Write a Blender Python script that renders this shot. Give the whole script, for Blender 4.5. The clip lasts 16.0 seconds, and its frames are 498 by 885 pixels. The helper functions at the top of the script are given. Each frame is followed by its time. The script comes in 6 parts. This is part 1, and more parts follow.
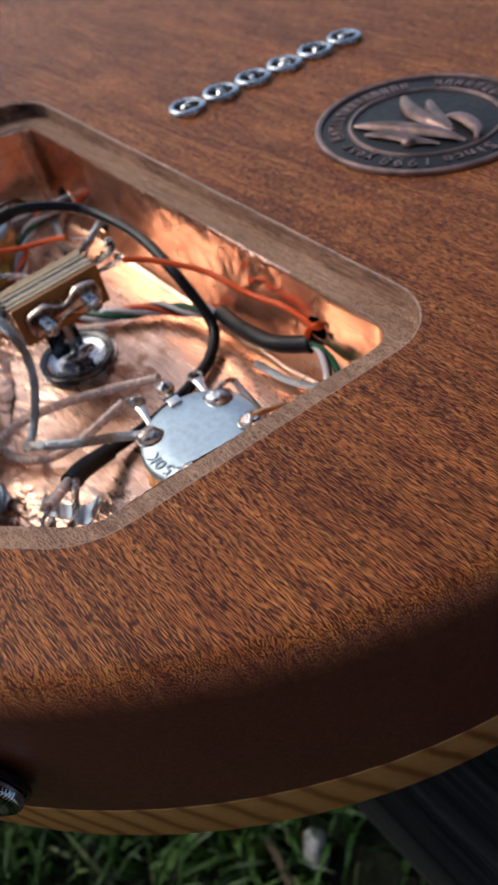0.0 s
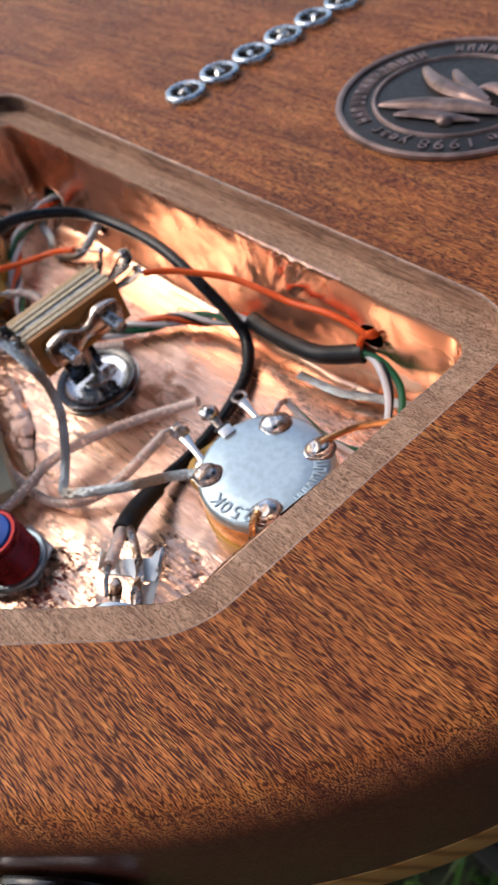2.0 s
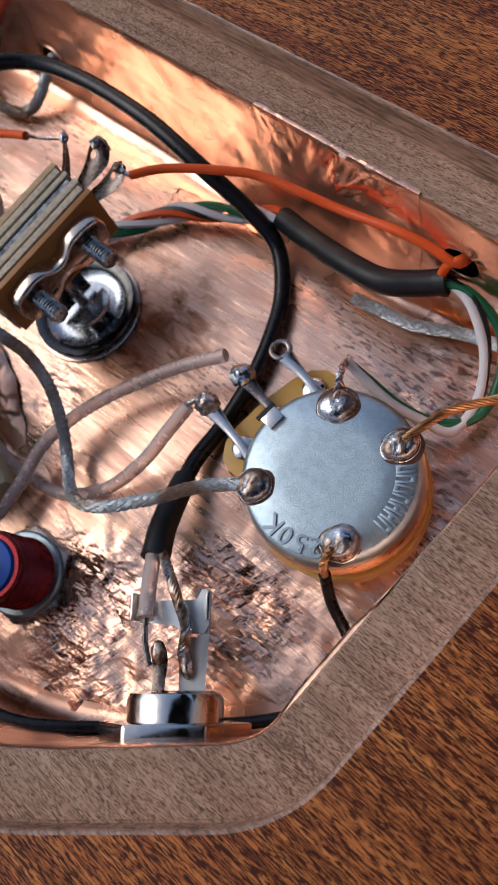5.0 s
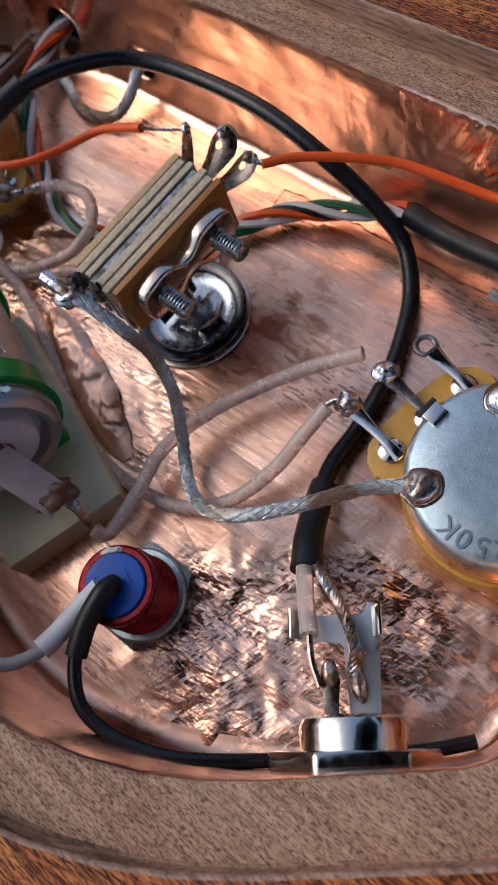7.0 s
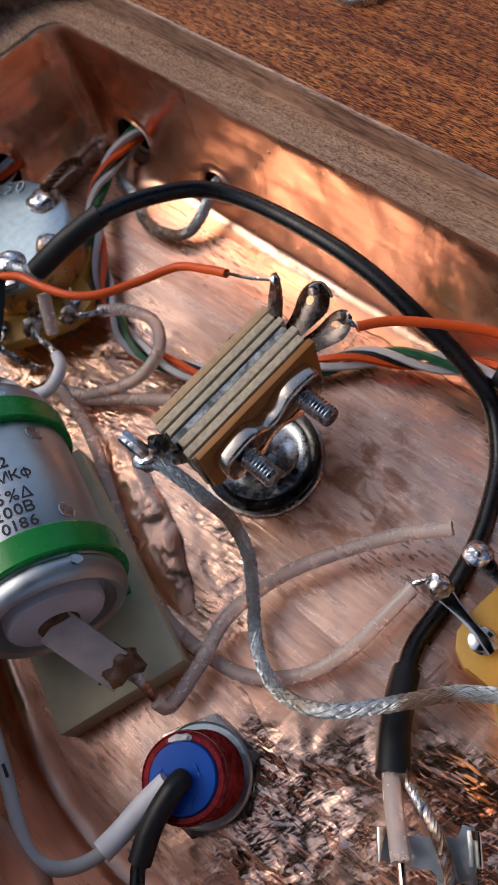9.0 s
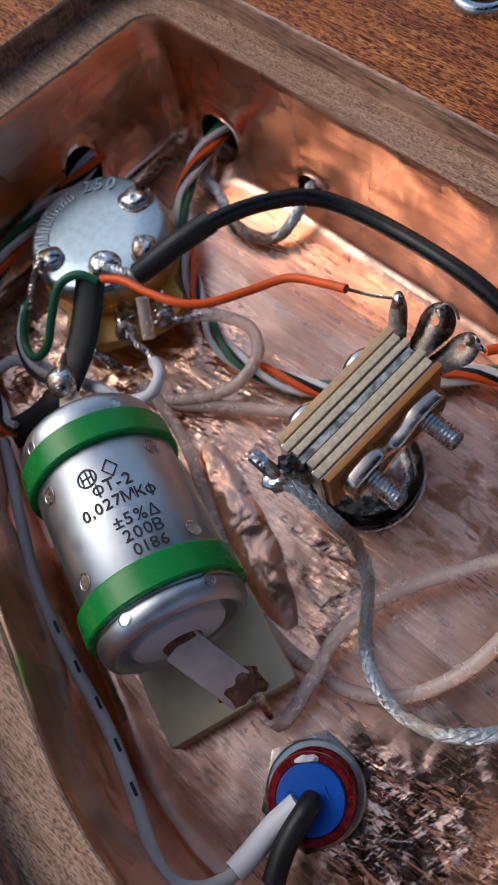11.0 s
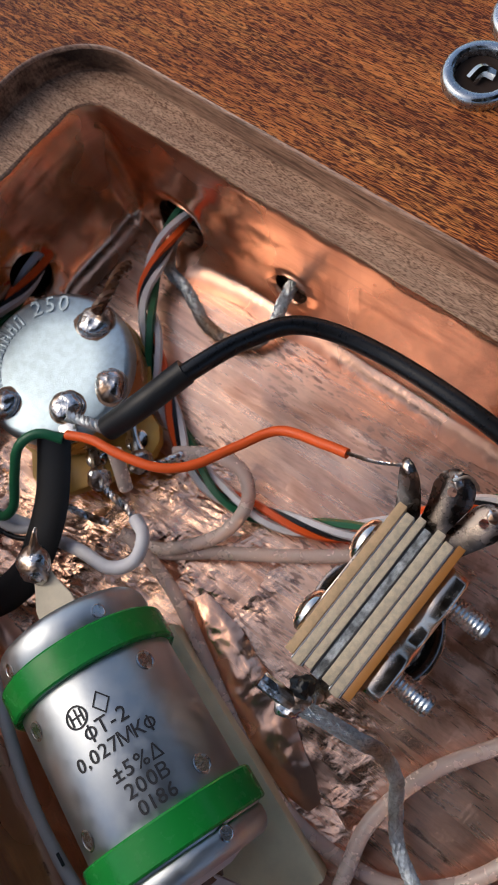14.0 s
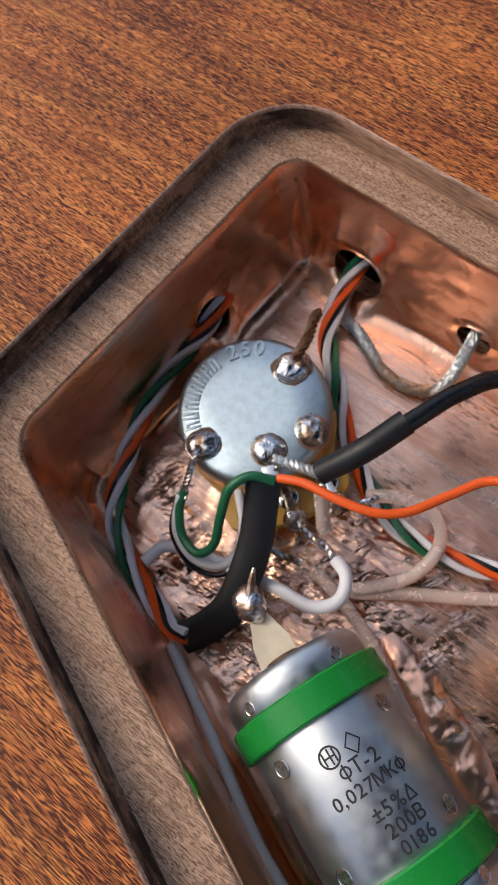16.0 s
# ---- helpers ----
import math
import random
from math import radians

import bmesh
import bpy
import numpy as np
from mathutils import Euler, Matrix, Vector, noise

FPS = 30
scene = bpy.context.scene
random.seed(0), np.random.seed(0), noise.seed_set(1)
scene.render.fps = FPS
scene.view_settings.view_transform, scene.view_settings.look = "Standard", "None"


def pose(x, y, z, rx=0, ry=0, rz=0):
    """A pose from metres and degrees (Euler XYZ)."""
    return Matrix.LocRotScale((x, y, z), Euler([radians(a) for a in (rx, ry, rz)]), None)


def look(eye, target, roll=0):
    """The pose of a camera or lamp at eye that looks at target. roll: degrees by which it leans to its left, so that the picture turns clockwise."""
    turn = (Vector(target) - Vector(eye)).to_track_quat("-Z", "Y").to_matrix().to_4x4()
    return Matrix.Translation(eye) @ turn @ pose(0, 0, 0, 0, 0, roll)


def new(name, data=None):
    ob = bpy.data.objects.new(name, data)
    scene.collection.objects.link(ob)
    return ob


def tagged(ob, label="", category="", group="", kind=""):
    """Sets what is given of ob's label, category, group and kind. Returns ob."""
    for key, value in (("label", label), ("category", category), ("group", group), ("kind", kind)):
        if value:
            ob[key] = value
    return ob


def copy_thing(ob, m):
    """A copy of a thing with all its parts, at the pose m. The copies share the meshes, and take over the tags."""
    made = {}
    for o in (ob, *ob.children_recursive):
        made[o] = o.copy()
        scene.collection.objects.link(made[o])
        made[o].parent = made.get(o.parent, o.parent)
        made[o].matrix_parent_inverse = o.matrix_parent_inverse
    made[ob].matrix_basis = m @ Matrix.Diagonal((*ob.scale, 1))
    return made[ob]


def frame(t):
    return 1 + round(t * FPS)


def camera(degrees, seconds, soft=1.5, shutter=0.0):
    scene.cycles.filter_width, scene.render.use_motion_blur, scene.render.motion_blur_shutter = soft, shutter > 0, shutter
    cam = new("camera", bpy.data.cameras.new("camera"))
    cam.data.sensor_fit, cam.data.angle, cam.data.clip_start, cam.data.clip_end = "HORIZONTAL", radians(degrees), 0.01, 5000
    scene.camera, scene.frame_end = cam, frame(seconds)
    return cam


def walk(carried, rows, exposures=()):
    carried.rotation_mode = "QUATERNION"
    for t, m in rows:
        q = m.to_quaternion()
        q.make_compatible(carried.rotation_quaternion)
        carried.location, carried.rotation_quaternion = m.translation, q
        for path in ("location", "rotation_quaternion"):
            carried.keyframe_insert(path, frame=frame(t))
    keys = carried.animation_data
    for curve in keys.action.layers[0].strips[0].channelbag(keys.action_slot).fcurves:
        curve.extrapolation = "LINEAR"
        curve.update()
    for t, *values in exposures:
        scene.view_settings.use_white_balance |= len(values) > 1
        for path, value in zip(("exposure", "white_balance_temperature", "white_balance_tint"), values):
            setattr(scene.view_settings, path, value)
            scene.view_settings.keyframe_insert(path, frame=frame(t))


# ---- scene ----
cam = camera(36.2, 16.0)
METRES, EAST, NORTH, EYE, TILT, LEAN, TURN = 0.3430, 0.02936, -0.09704, 0.08565, -47.697, 11.502, -0.000
ROWS = [
    (0.0, 0.0, 0.0, 0.0, -0.0, 0.0, 0.0),
    (0.5, -0.0425, -0.0098, -0.0484, -1.23, 1.61, 1.59),
    (1.0, -0.0653, -0.0098, -0.0578, -2.15, 2.57, 2.97),
    (1.5, -0.0842, 0.0115, -0.0304, -2.5, 1.24, 3.85),
    (2.0, -0.0503, 0.0369, 0.0383, -3.02, -3.17, 4.95),
    (2.5, -0.0089, 0.0927, 0.0718, -4.24, -10.15, 7.1),
    (3.0, 0.0063, 0.1513, 0.0954, -4.86, -15.9, 9.32),
    (3.5, 0.0084, 0.1747, 0.0981, -4.93, -19.97, 11.0),
    (4.0, 0.0053, 0.1793, 0.1054, -4.99, -22.09, 11.7),
    (4.5, -0.0168, 0.167, 0.1236, -4.64, -22.62, 11.05),
    (5.0, -0.0538, 0.1519, 0.1281, -4.13, -22.4, 9.85),
    (7.5, -0.124, 0.1796, 0.1167, -6.15, -17.86, 10.0),
    (8.0, -0.1108, 0.1919, 0.1334, -5.66, -16.56, 9.23),
    (8.5, -0.1143, 0.2029, 0.1619, -5.6, -16.28, 8.1),
    (9.0, -0.1458, 0.2101, 0.1638, -5.58, -16.59, 6.96),
    (9.5, -0.1682, 0.2073, 0.1626, -5.44, -16.74, 6.16),
    (10.0, -0.1941, 0.2124, 0.162, -5.32, -17.16, 5.33),
    (12.5, -0.2024, 0.2362, 0.2191, -9.35, -21.11, 5.48),
    (13.0, -0.176, 0.2379, 0.2187, -9.69, -22.01, 7.46),
    (13.5, -0.1711, 0.2658, 0.2268, -9.86, -23.52, 8.66),
    (14.0, -0.1862, 0.2908, 0.2635, -10.13, -24.72, 8.81),
    (14.5, -0.2118, 0.3088, 0.2845, -9.89, -25.29, 8.54),
    (15.0, -0.2305, 0.3153, 0.3029, -9.93, -25.56, 8.06),
    (15.5, -0.2491, 0.3099, 0.3019, -9.91, -25.39, 7.74),
    (16.0, -0.2742, 0.3006, 0.291, -10.46, -23.43, 6.98),
]
EXPOSURES = [(t, e, k, 10) for t, e, k in ((0.0, 0.16, 6550), (0.5, 0.71, 6700), (1.0, 1.01, 6800), (1.5, 0.96, 6800), (2.5, 0.08, 6500), (3.5, -0.25, 6300), (4.5, -0.20, 6250), (5.0, -0.18, 6150), (7.5, 0.04, 6400), (9.0, 0.08, 6600), (10.0, 0.18, 6300), (12.5, 0.16, 6550), (13.5, 0.14, 6850), (14.5, 0.37, 6850), (16.0, 0.69, 7150))]
walk(cam, [(t, pose(EAST, NORTH, EYE, TILT, LEAN, TURN) @ pose(METRES * x, METRES * y, METRES * z, 90 + pitch, roll, yaw)) for t, x, y, z, yaw, pitch, roll in ROWS], EXPOSURES)
cam.data.dof.use_dof = True
cam.data.dof.focus_distance = 0.088
cam.data.dof.aperture_fstop = 70.0

# ---- world and light ----
world = bpy.data.worlds.new("garden_sky")
scene.world = world
world.use_nodes = True
wt = world.node_tree
sky = wt.nodes.new("ShaderNodeTexSky")
sky.sky_type, sky.sun_disc = "NISHITA", False
SUN_UP, SUN_ROUND = 46.0, 298.0          # elevation; clockwise from +y
sky.sun_elevation, sky.sun_rotation = radians(SUN_UP), radians(SUN_ROUND)
sky.air_density, sky.dust_density, sky.ozone_density = 1.0, 2.5, 1.0
wt.nodes["Background"].inputs["Strength"].default_value = 0.15
wt.links.new(sky.outputs["Color"], wt.nodes["Background"].inputs["Color"])
sun = new("sun", bpy.data.lights.new("sun", "SUN"))
sun.data.energy, sun.data.angle, sun.data.color = 0.5, radians(35), (1.0, 0.94, 0.86)
SX = math.sin(radians(SUN_ROUND)) * math.cos(radians(SUN_UP))
SY = math.cos(radians(SUN_ROUND)) * math.cos(radians(SUN_UP))
sun.matrix_world = look((SX, SY, math.sin(radians(SUN_UP))), (0, 0, 0))

# ---- materials ----
GRAIN = -50.0        # direction of the wood grain in the plan, degrees


def material(name, base, rough=0.5, metal=0.0, spec=0.5, **more):
    m = bpy.data.materials.new(name)
    m.use_nodes = True
    b = m.node_tree.nodes["Principled BSDF"]
    b.inputs["Base Color"].default_value = (*base, 1)
    b.inputs["Roughness"].default_value = rough
    b.inputs["Metallic"].default_value = metal
    b.inputs["Specular IOR Level"].default_value = spec
    for key, value in more.items():
        b.inputs[key.replace("_", " ")].default_value = value
    return m


def node(m, kind, **values):
    n = m.node_tree.nodes.new(kind)
    for key, value in values.items():
        if isinstance(value, tuple) and key in n.inputs:
            n.inputs[key].default_value = value
        elif key in n.inputs:
            n.inputs[key].default_value = value
        else:
            setattr_plain(n, key, value)
    return n


def setattr_plain(n, key, value):
    if key == "operation":
        n.operation = value
    elif key == "blend_type":
        n.blend_type = value
    elif key == "data_type":
        n.data_type = value
    elif key == "noise_dimensions":
        n.noise_dimensions = value
    elif key == "feature":
        n.feature = value
    elif key == "vector_operation":
        n.operation = value
    elif key == "wave_type":
        n.wave_type = value
    elif key == "bands_direction":
        n.bands_direction = value


def join(m, a, out, b, socket):
    m.node_tree.links.new(a.outputs[out], b.inputs[socket])


def coords(m, rot=(0, 0, 0), scale=(1, 1, 1), loc=(0, 0, 0)):
    tc = node(m, "ShaderNodeTexCoord")
    turn = node(m, "ShaderNodeMapping")
    turn.inputs["Rotation"].default_value = [radians(a) for a in rot]
    turn.inputs["Location"].default_value = loc
    join(m, tc, "Object", turn, "Vector")
    mp = node(m, "ShaderNodeMapping")
    mp.inputs["Scale"].default_value = scale
    join(m, turn, "Vector", mp, "Vector")
    return mp


def noise_tex(m, at, scale, detail=3.0, rough=0.55, distort=0.0):
    n = node(m, "ShaderNodeTexNoise")
    n.inputs["Scale"].default_value = scale
    n.inputs["Detail"].default_value = detail
    n.inputs["Roughness"].default_value = rough
    n.inputs["Distortion"].default_value = distort
    join(m, at, "Vector", n, "Vector")
    return n


def ramp(m, source, stops, out="Fac"):
    r = node(m, "ShaderNodeValToRGB")
    els = r.color_ramp.elements
    while len(els) < len(stops):
        els.new(0.5)
    for e, (p, c) in zip(els, stops):
        e.position = p
        e.color = (*c, 1) if len(c) == 3 else c
    join(m, source, out, r, "Fac")
    return r


def grey(v):
    return (v, v, v)


def mixed(m, fac, a, b, mode="MIX", factor=1.0):
    """Mix node of two colour outputs; fac is an output pair or None."""
    x = node(m, "ShaderNodeMixRGB")
    x.blend_type = mode
    x.inputs["Fac"].default_value = factor
    if fac:
        m.node_tree.links.new(fac, x.inputs["Fac"])
    for sock, val in (("Color1", a), ("Color2", b)):
        if isinstance(val, tuple):
            x.inputs[sock].default_value = (*val, 1)
        else:
            m.node_tree.links.new(val, x.inputs[sock])
    return x


def bump(m, height, strength, distance, before=None):
    n = node(m, "ShaderNodeBump")
    n.inputs["Strength"].default_value = strength
    n.inputs["Distance"].default_value = distance
    m.node_tree.links.new(height, n.inputs["Height"])
    if before:
        join(m, before, "Normal", n, "Normal")
    return n


def bsdf(m):
    return m.node_tree.nodes["Principled BSDF"]


def wood(name, light, mid, dark, pore, rough, coat=0.0, pores=0.5, bump_mm=0.08, figure=0.5, dash=(880, 5900, 5000), cover=0.5, lines=0.8):
    """Mahogany: streaks along the grain, short dark pores, soft figure."""
    m = material(name, mid, rough)
    rot = (0, 0, -GRAIN)
    streak = noise_tex(m, coords(m, rot, (55, 900, 300)), 1.0, 4.0, 0.6)
    fine = noise_tex(m, coords(m, rot, (420, 3600, 1500)), 1.0, 3.0, 0.65)
    pore_n = noise_tex(m, coords(m, rot, dash), 1.0, 1.5, 0.55, 0.0)
    fig = noise_tex(m, coords(m, rot, (14, 60, 40)), 1.0, 2.0, 0.5, 0.6)
    crowd = noise_tex(m, coords(m, rot, (40, 160, 90)), 1.0, 2.0, 0.5)
    c = ramp(m, streak, [(0.3, dark), (0.5, mid), (0.72, light)])
    f = ramp(m, fine, [(0.34, grey(0.55)), (0.56, grey(1.0))])
    c2 = mixed(m, None, c.outputs["Color"], f.outputs["Color"], "MULTIPLY", 0.8)
    g = ramp(m, fig, [(0.34, grey(0.52)), (0.62, grey(1.0))])
    c3 = mixed(m, None, c2.outputs["Color"], g.outputs["Color"], "MULTIPLY", figure)
    swing = node(m, "ShaderNodeMath", operation="MULTIPLY_ADD")
    m.node_tree.links.new(crowd.outputs["Fac"], swing.inputs[0])
    swing.inputs[1].default_value = 0.16
    m.node_tree.links.new(pore_n.outputs["Fac"], swing.inputs[2])
    edge = cover + 0.085
    p = node(m, "ShaderNodeValToRGB")
    p.color_ramp.elements[0].position, p.color_ramp.elements[1].position = edge - 0.018, edge + 0.03
    m.node_tree.links.new(swing.outputs[0], p.inputs["Fac"])
    pm = node(m, "ShaderNodeMath", operation="MULTIPLY")
    m.node_tree.links.new(p.outputs["Color"], pm.inputs[0])
    pm.inputs[1].default_value = pores
    seams = noise_tex(m, coords(m, rot, (40, 2300, 900)), 1.0, 2.0, 0.5)
    sm = ramp(m, seams, [(0.55, grey(1.0)), (0.61, grey(0.5))])
    c3 = mixed(m, None, c3.outputs["Color"], sm.outputs["Color"], "MULTIPLY", lines)
    c4 = mixed(m, pm.outputs[0], c3.outputs["Color"], pore)
    m.node_tree.links.new(c4.outputs["Color"], bsdf(m).inputs["Base Color"])
    inv = node(m, "ShaderNodeMath", operation="SUBTRACT")
    inv.inputs[0].default_value = 1.0
    m.node_tree.links.new(p.outputs["Color"], inv.inputs[1])
    b1 = bump(m, inv.outputs[0], 0.6, bump_mm * 0.001)
    b2 = bump(m, fine.outputs["Fac"], 0.4, bump_mm * 0.001, b1)
    join(m, b2, "Normal", bsdf(m), "Normal")
    r = ramp(m, fine, [(0.3, grey(rough + 0.12)), (0.7, grey(rough - 0.06))])
    m.node_tree.links.new(r.outputs["Color"], bsdf(m).inputs["Roughness"])
    bsdf(m).inputs["Coat Weight"].default_value = coat
    bsdf(m).inputs["Coat Roughness"].default_value = 0.3
    return m


def facets(m, at, scale, turn, warp=0.5):
    """Flat facets at random tilts, as in crumpled foil: the height falls off along a random way within each cell."""
    a = node(m, "ShaderNodeMapping")
    a.inputs["Rotation"].default_value = (0, 0, radians(turn))
    join(m, at, "Vector", a, "Vector")
    b = node(m, "ShaderNodeMapping")
    b.inputs["Scale"].default_value = scale
    join(m, a, "Vector", b, "Vector")
    wave = noise_tex(m, b, 1.7, 2.0, 0.5)
    bent = node(m, "ShaderNodeVectorMath", operation="MULTIPLY_ADD")
    join(m, wave, "Color", bent, 0)
    bent.inputs[1].default_value = (warp, warp, warp)
    join(m, b, "Vector", bent, 2)
    v = node(m, "ShaderNodeTexVoronoi")
    v.inputs["Scale"].default_value = 1.0
    join(m, bent, "Vector", v, "Vector")
    off = node(m, "ShaderNodeVectorMath", operation="SUBTRACT")
    join(m, bent, "Vector", off, 0)
    join(m, v, "Position", off, 1)
    way = node(m, "ShaderNodeVectorMath", operation="SUBTRACT")
    join(m, v, "Color", way, 0)
    way.inputs[1].default_value = (0.5, 0.5, 0.5)
    h = node(m, "ShaderNodeVectorMath", operation="DOT_PRODUCT")
    join(m, off, "Vector", h, 0)
    join(m, way, "Vector", h, 1)
    return h


def times(m, a, b):
    n = node(m, "ShaderNodeMath", operation="MULTIPLY")
    for k, v in ((0, a), (1, b)):
        if isinstance(v, float):
            n.inputs[k].default_value = v
        else:
            m.node_tree.links.new(v, n.inputs[k])
    return n


def round_patch(m, xyz, x, y, r):
    """1 at a place of the plan, falling to 0 at a radius (metres)."""
    d = node(m, "ShaderNodeVectorMath")
    d.operation = "DISTANCE"
    m.node_tree.links.new(xyz, d.inputs[0])
    d.inputs[1].default_value = (x, y, 0.0)
    f = node(m, "ShaderNodeMapRange")
    f.interpolation_type = "SMOOTHSTEP"
    join(m, d, "Value", f, "Value")
    f.inputs["From Min"].default_value = r
    f.inputs["From Max"].default_value = r * 0.45
    return f.outputs["Result"]


def copper_foil(name, crumple, base=(0.95, 0.63, 0.50)):
    """Adhesive copper foil on the walls: half mirror, upright pleats, few sharp dents, long scratches, dull stains."""
    m = material(name, base, 0.3, 1.0)
    at = coords(m)
    big = noise_tex(m, at, 60.0, 2.0, 0.5, 0.5)
    patch = noise_tex(m, coords(m, loc=(0.31, 0.17, 0.0)), 45.0, 3.0, 0.55)
    pleat = noise_tex(m, coords(m, (0, 0, 38), (260, 260, 26)), 1.0, 3.0, 0.55, 0.4)
    smear = noise_tex(m, coords(m, (0, 0, 38), (50, 50, 420)), 1.0, 4.0, 0.62, 0.6)
    hair = noise_tex(m, coords(m, (25, 20, 10), (2600, 130, 130)), 1.0, 2.0, 0.5, 0.2)
    where = ramp(m, patch, [(0.50, grey(0.03)), (0.66, grey(1.0))])
    stain = ramp(m, patch, [(0.32, (0.52, 0.36, 0.33)), (0.48, grey(1.0))])
    stain2 = ramp(m, smear, [(0.28, (0.62, 0.46, 0.42)), (0.48, grey(1.0))])
    c = mixed(m, None, base, stain.outputs["Color"], "MULTIPLY", 0.45)
    c2 = mixed(m, None, c.outputs["Color"], stain2.outputs["Color"], "MULTIPLY", 0.5)
    m.node_tree.links.new(c2.outputs["Color"], bsdf(m).inputs["Base Color"])
    r = ramp(m, patch, [(0.35, grey(0.38)), (0.6, grey(0.22))])
    m.node_tree.links.new(r.outputs["Color"], bsdf(m).inputs["Roughness"])
    b0 = bump(m, big.outputs["Fac"], 0.2 * crumple, 0.004)
    b1 = bump(m, pleat.outputs["Fac"], 0.28 * crumple, 0.0008, b0)
    f1 = facets(m, at, (190, 190, 110), 38, 0.8)
    b2 = bump(m, times(m, f1.outputs["Value"], where.outputs["Color"]).outputs[0], 0.55 * crumple, 0.0012, b1)
    f2 = facets(m, at, (520, 520, 420), 20, 0.6)
    b2 = bump(m, times(m, f2.outputs["Value"], where.outputs["Color"]).outputs[0], 0.4 * crumple, 0.0006, b2)
    cut = ramp(m, hair, [(0.60, grey(0.0)), (0.66, grey(1.0))])
    b3 = bump(m, cut.outputs["Color"], 0.10, 0.00006, b2)
    b4 = bump(m, smear.outputs["Fac"], 0.12, 0.0005, b3)
    join(m, b4, "Normal", bsdf(m), "Normal")
    return m


def floor_copper(name, base):
    """Foil rubbed flat over wood: brushed lines, the print of the pores, tarnished streaks, patches of sharp crumples."""
    m = material(name, base, 0.3, 1.0)
    who = node(m, "ShaderNodeObjectInfo")
    tc = node(m, "ShaderNodeTexCoord")
    far = times(m, who.outputs["Random"], 3.0)
    move = node(m, "ShaderNodeVectorMath", operation="ADD")
    join(m, tc, "Object", move, 0)
    join(m, far, "Value", move, 1)

    def field(scale, size=1.0, detail=2.0, rough=0.5, distort=0.0, turn=-GRAIN):
        a = node(m, "ShaderNodeMapping")
        a.inputs["Rotation"].default_value = (0, 0, radians(turn))
        join(m, move, "Vector", a, "Vector")
        b = node(m, "ShaderNodeMapping")
        b.inputs["Scale"].default_value = scale
        join(m, a, "Vector", b, "Vector")
        return noise_tex(m, b, size, detail, rough, distort)
    big = field((38, 62, 45), 1.0, 2.0, 0.5, 0.4)
    cloud = field((24, 60, 30), 1.0, 4.0, 0.62, 0.8)
    where = field((42, 60, 50), 1.0, 3.0, 0.55, 0.4)
    streak = field((60, 700, 200), 1.0, 5.0, 0.66, 0.4)
    brush = field((40, 3000, 400), 1.0, 3.0, 0.6)
    cross = field((2600, 90, 400), 1.0, 2.0, 0.6, 0.3, -GRAIN + 8)
    dots = field((520, 1700, 900), 1.0, 1.0, 0.5, 0.2)
    # where the foil is crumpled: by the jack and the button, beside the capacitor, under the second pot
    flat_at = node(m, "ShaderNodeVectorMath")
    flat_at.operation = "MULTIPLY_ADD"
    join(m, tc, "Object", flat_at, 0)
    flat_at.inputs[1].default_value = (1.0, 1.0, 0.0)
    flat_at.inputs[2].default_value = (-0.035, 0.045, 0.0)
    area = None
    for x, y, r, much in ((-0.001, -0.017, 0.026, 0.22), (-0.036, -0.012, 0.024, 1.0), (-0.021, -0.012, 0.015, 1.0), (-0.052, 0.026, 0.017, 1.0), (-0.084, 0.066, 0.030, 1.2), (-0.060, 0.060, 0.020, 1.2), (0.016, 0.006, 0.016, 0.3)):
        p = times(m, round_patch(m, flat_at.outputs["Vector"], x, y, r), much).outputs[0]
        if area is None:
            area = p
        else:
            mx = node(m, "ShaderNodeMath", operation="MAXIMUM")
            m.node_tree.links.new(area, mx.inputs[0])
            m.node_tree.links.new(p, mx.inputs[1])
            area = mx.outputs[0]
    broken = ramp(m, where, [(0.40, grey(0.12)), (0.56, grey(1.0))])
    held = times(m, area, broken.outputs["Color"])
    slack = node(m, "ShaderNodeMath", operation="MULTIPLY_ADD")
    m.node_tree.links.new(held.outputs[0], slack.inputs[0])
    slack.inputs[1].default_value = 0.93
    slack.inputs[2].default_value = 0.07
    tarnish = ramp(m, cloud, [(0.30, (0.42, 0.25, 0.18)), (0.42, (0.76, 0.62, 0.57)), (0.50, (0.95, 0.90, 0.88)), (0.62, grey(1.0))])
    lines = ramp(m, streak, [(0.30, (0.50, 0.42, 0.44)), (0.44, (0.86, 0.82, 0.82)), (0.52, grey(1.0))])
    c1 = mixed(m, None, base, tarnish.outputs["Color"], "MULTIPLY", 0.8)
    c2 = mixed(m, None, c1.outputs["Color"], lines.outputs["Color"], "MULTIPLY", 0.55)
    near_nut = round_patch(m, flat_at.outputs["Vector"], -0.024, 0.036, 0.016)
    rust = ramp(m, field((150, 260, 200), 1.0, 5.0, 0.66, 0.8), [(0.44, grey(0.0)), (0.58, grey(0.9))])
    c2 = mixed(m, times(m, near_nut, rust.outputs["Color"]).outputs[0], c2.outputs["Color"], (0.40, 0.17, 0.09))
    gate = ramp(m, where, [(0.51, grey(0.0)), (0.60, grey(1.0))])
    spot = ramp(m, dots, [(0.55, grey(0.0)), (0.61, grey(0.7))])
    both = mixed(m, None, gate.outputs["Color"], spot.outputs["Color"], "MULTIPLY")
    c3 = mixed(m, both.outputs["Color"], c2.outputs["Color"], (0.16, 0.085, 0.075))
    m.node_tree.links.new(c3.outputs["Color"], bsdf(m).inputs["Base Color"])
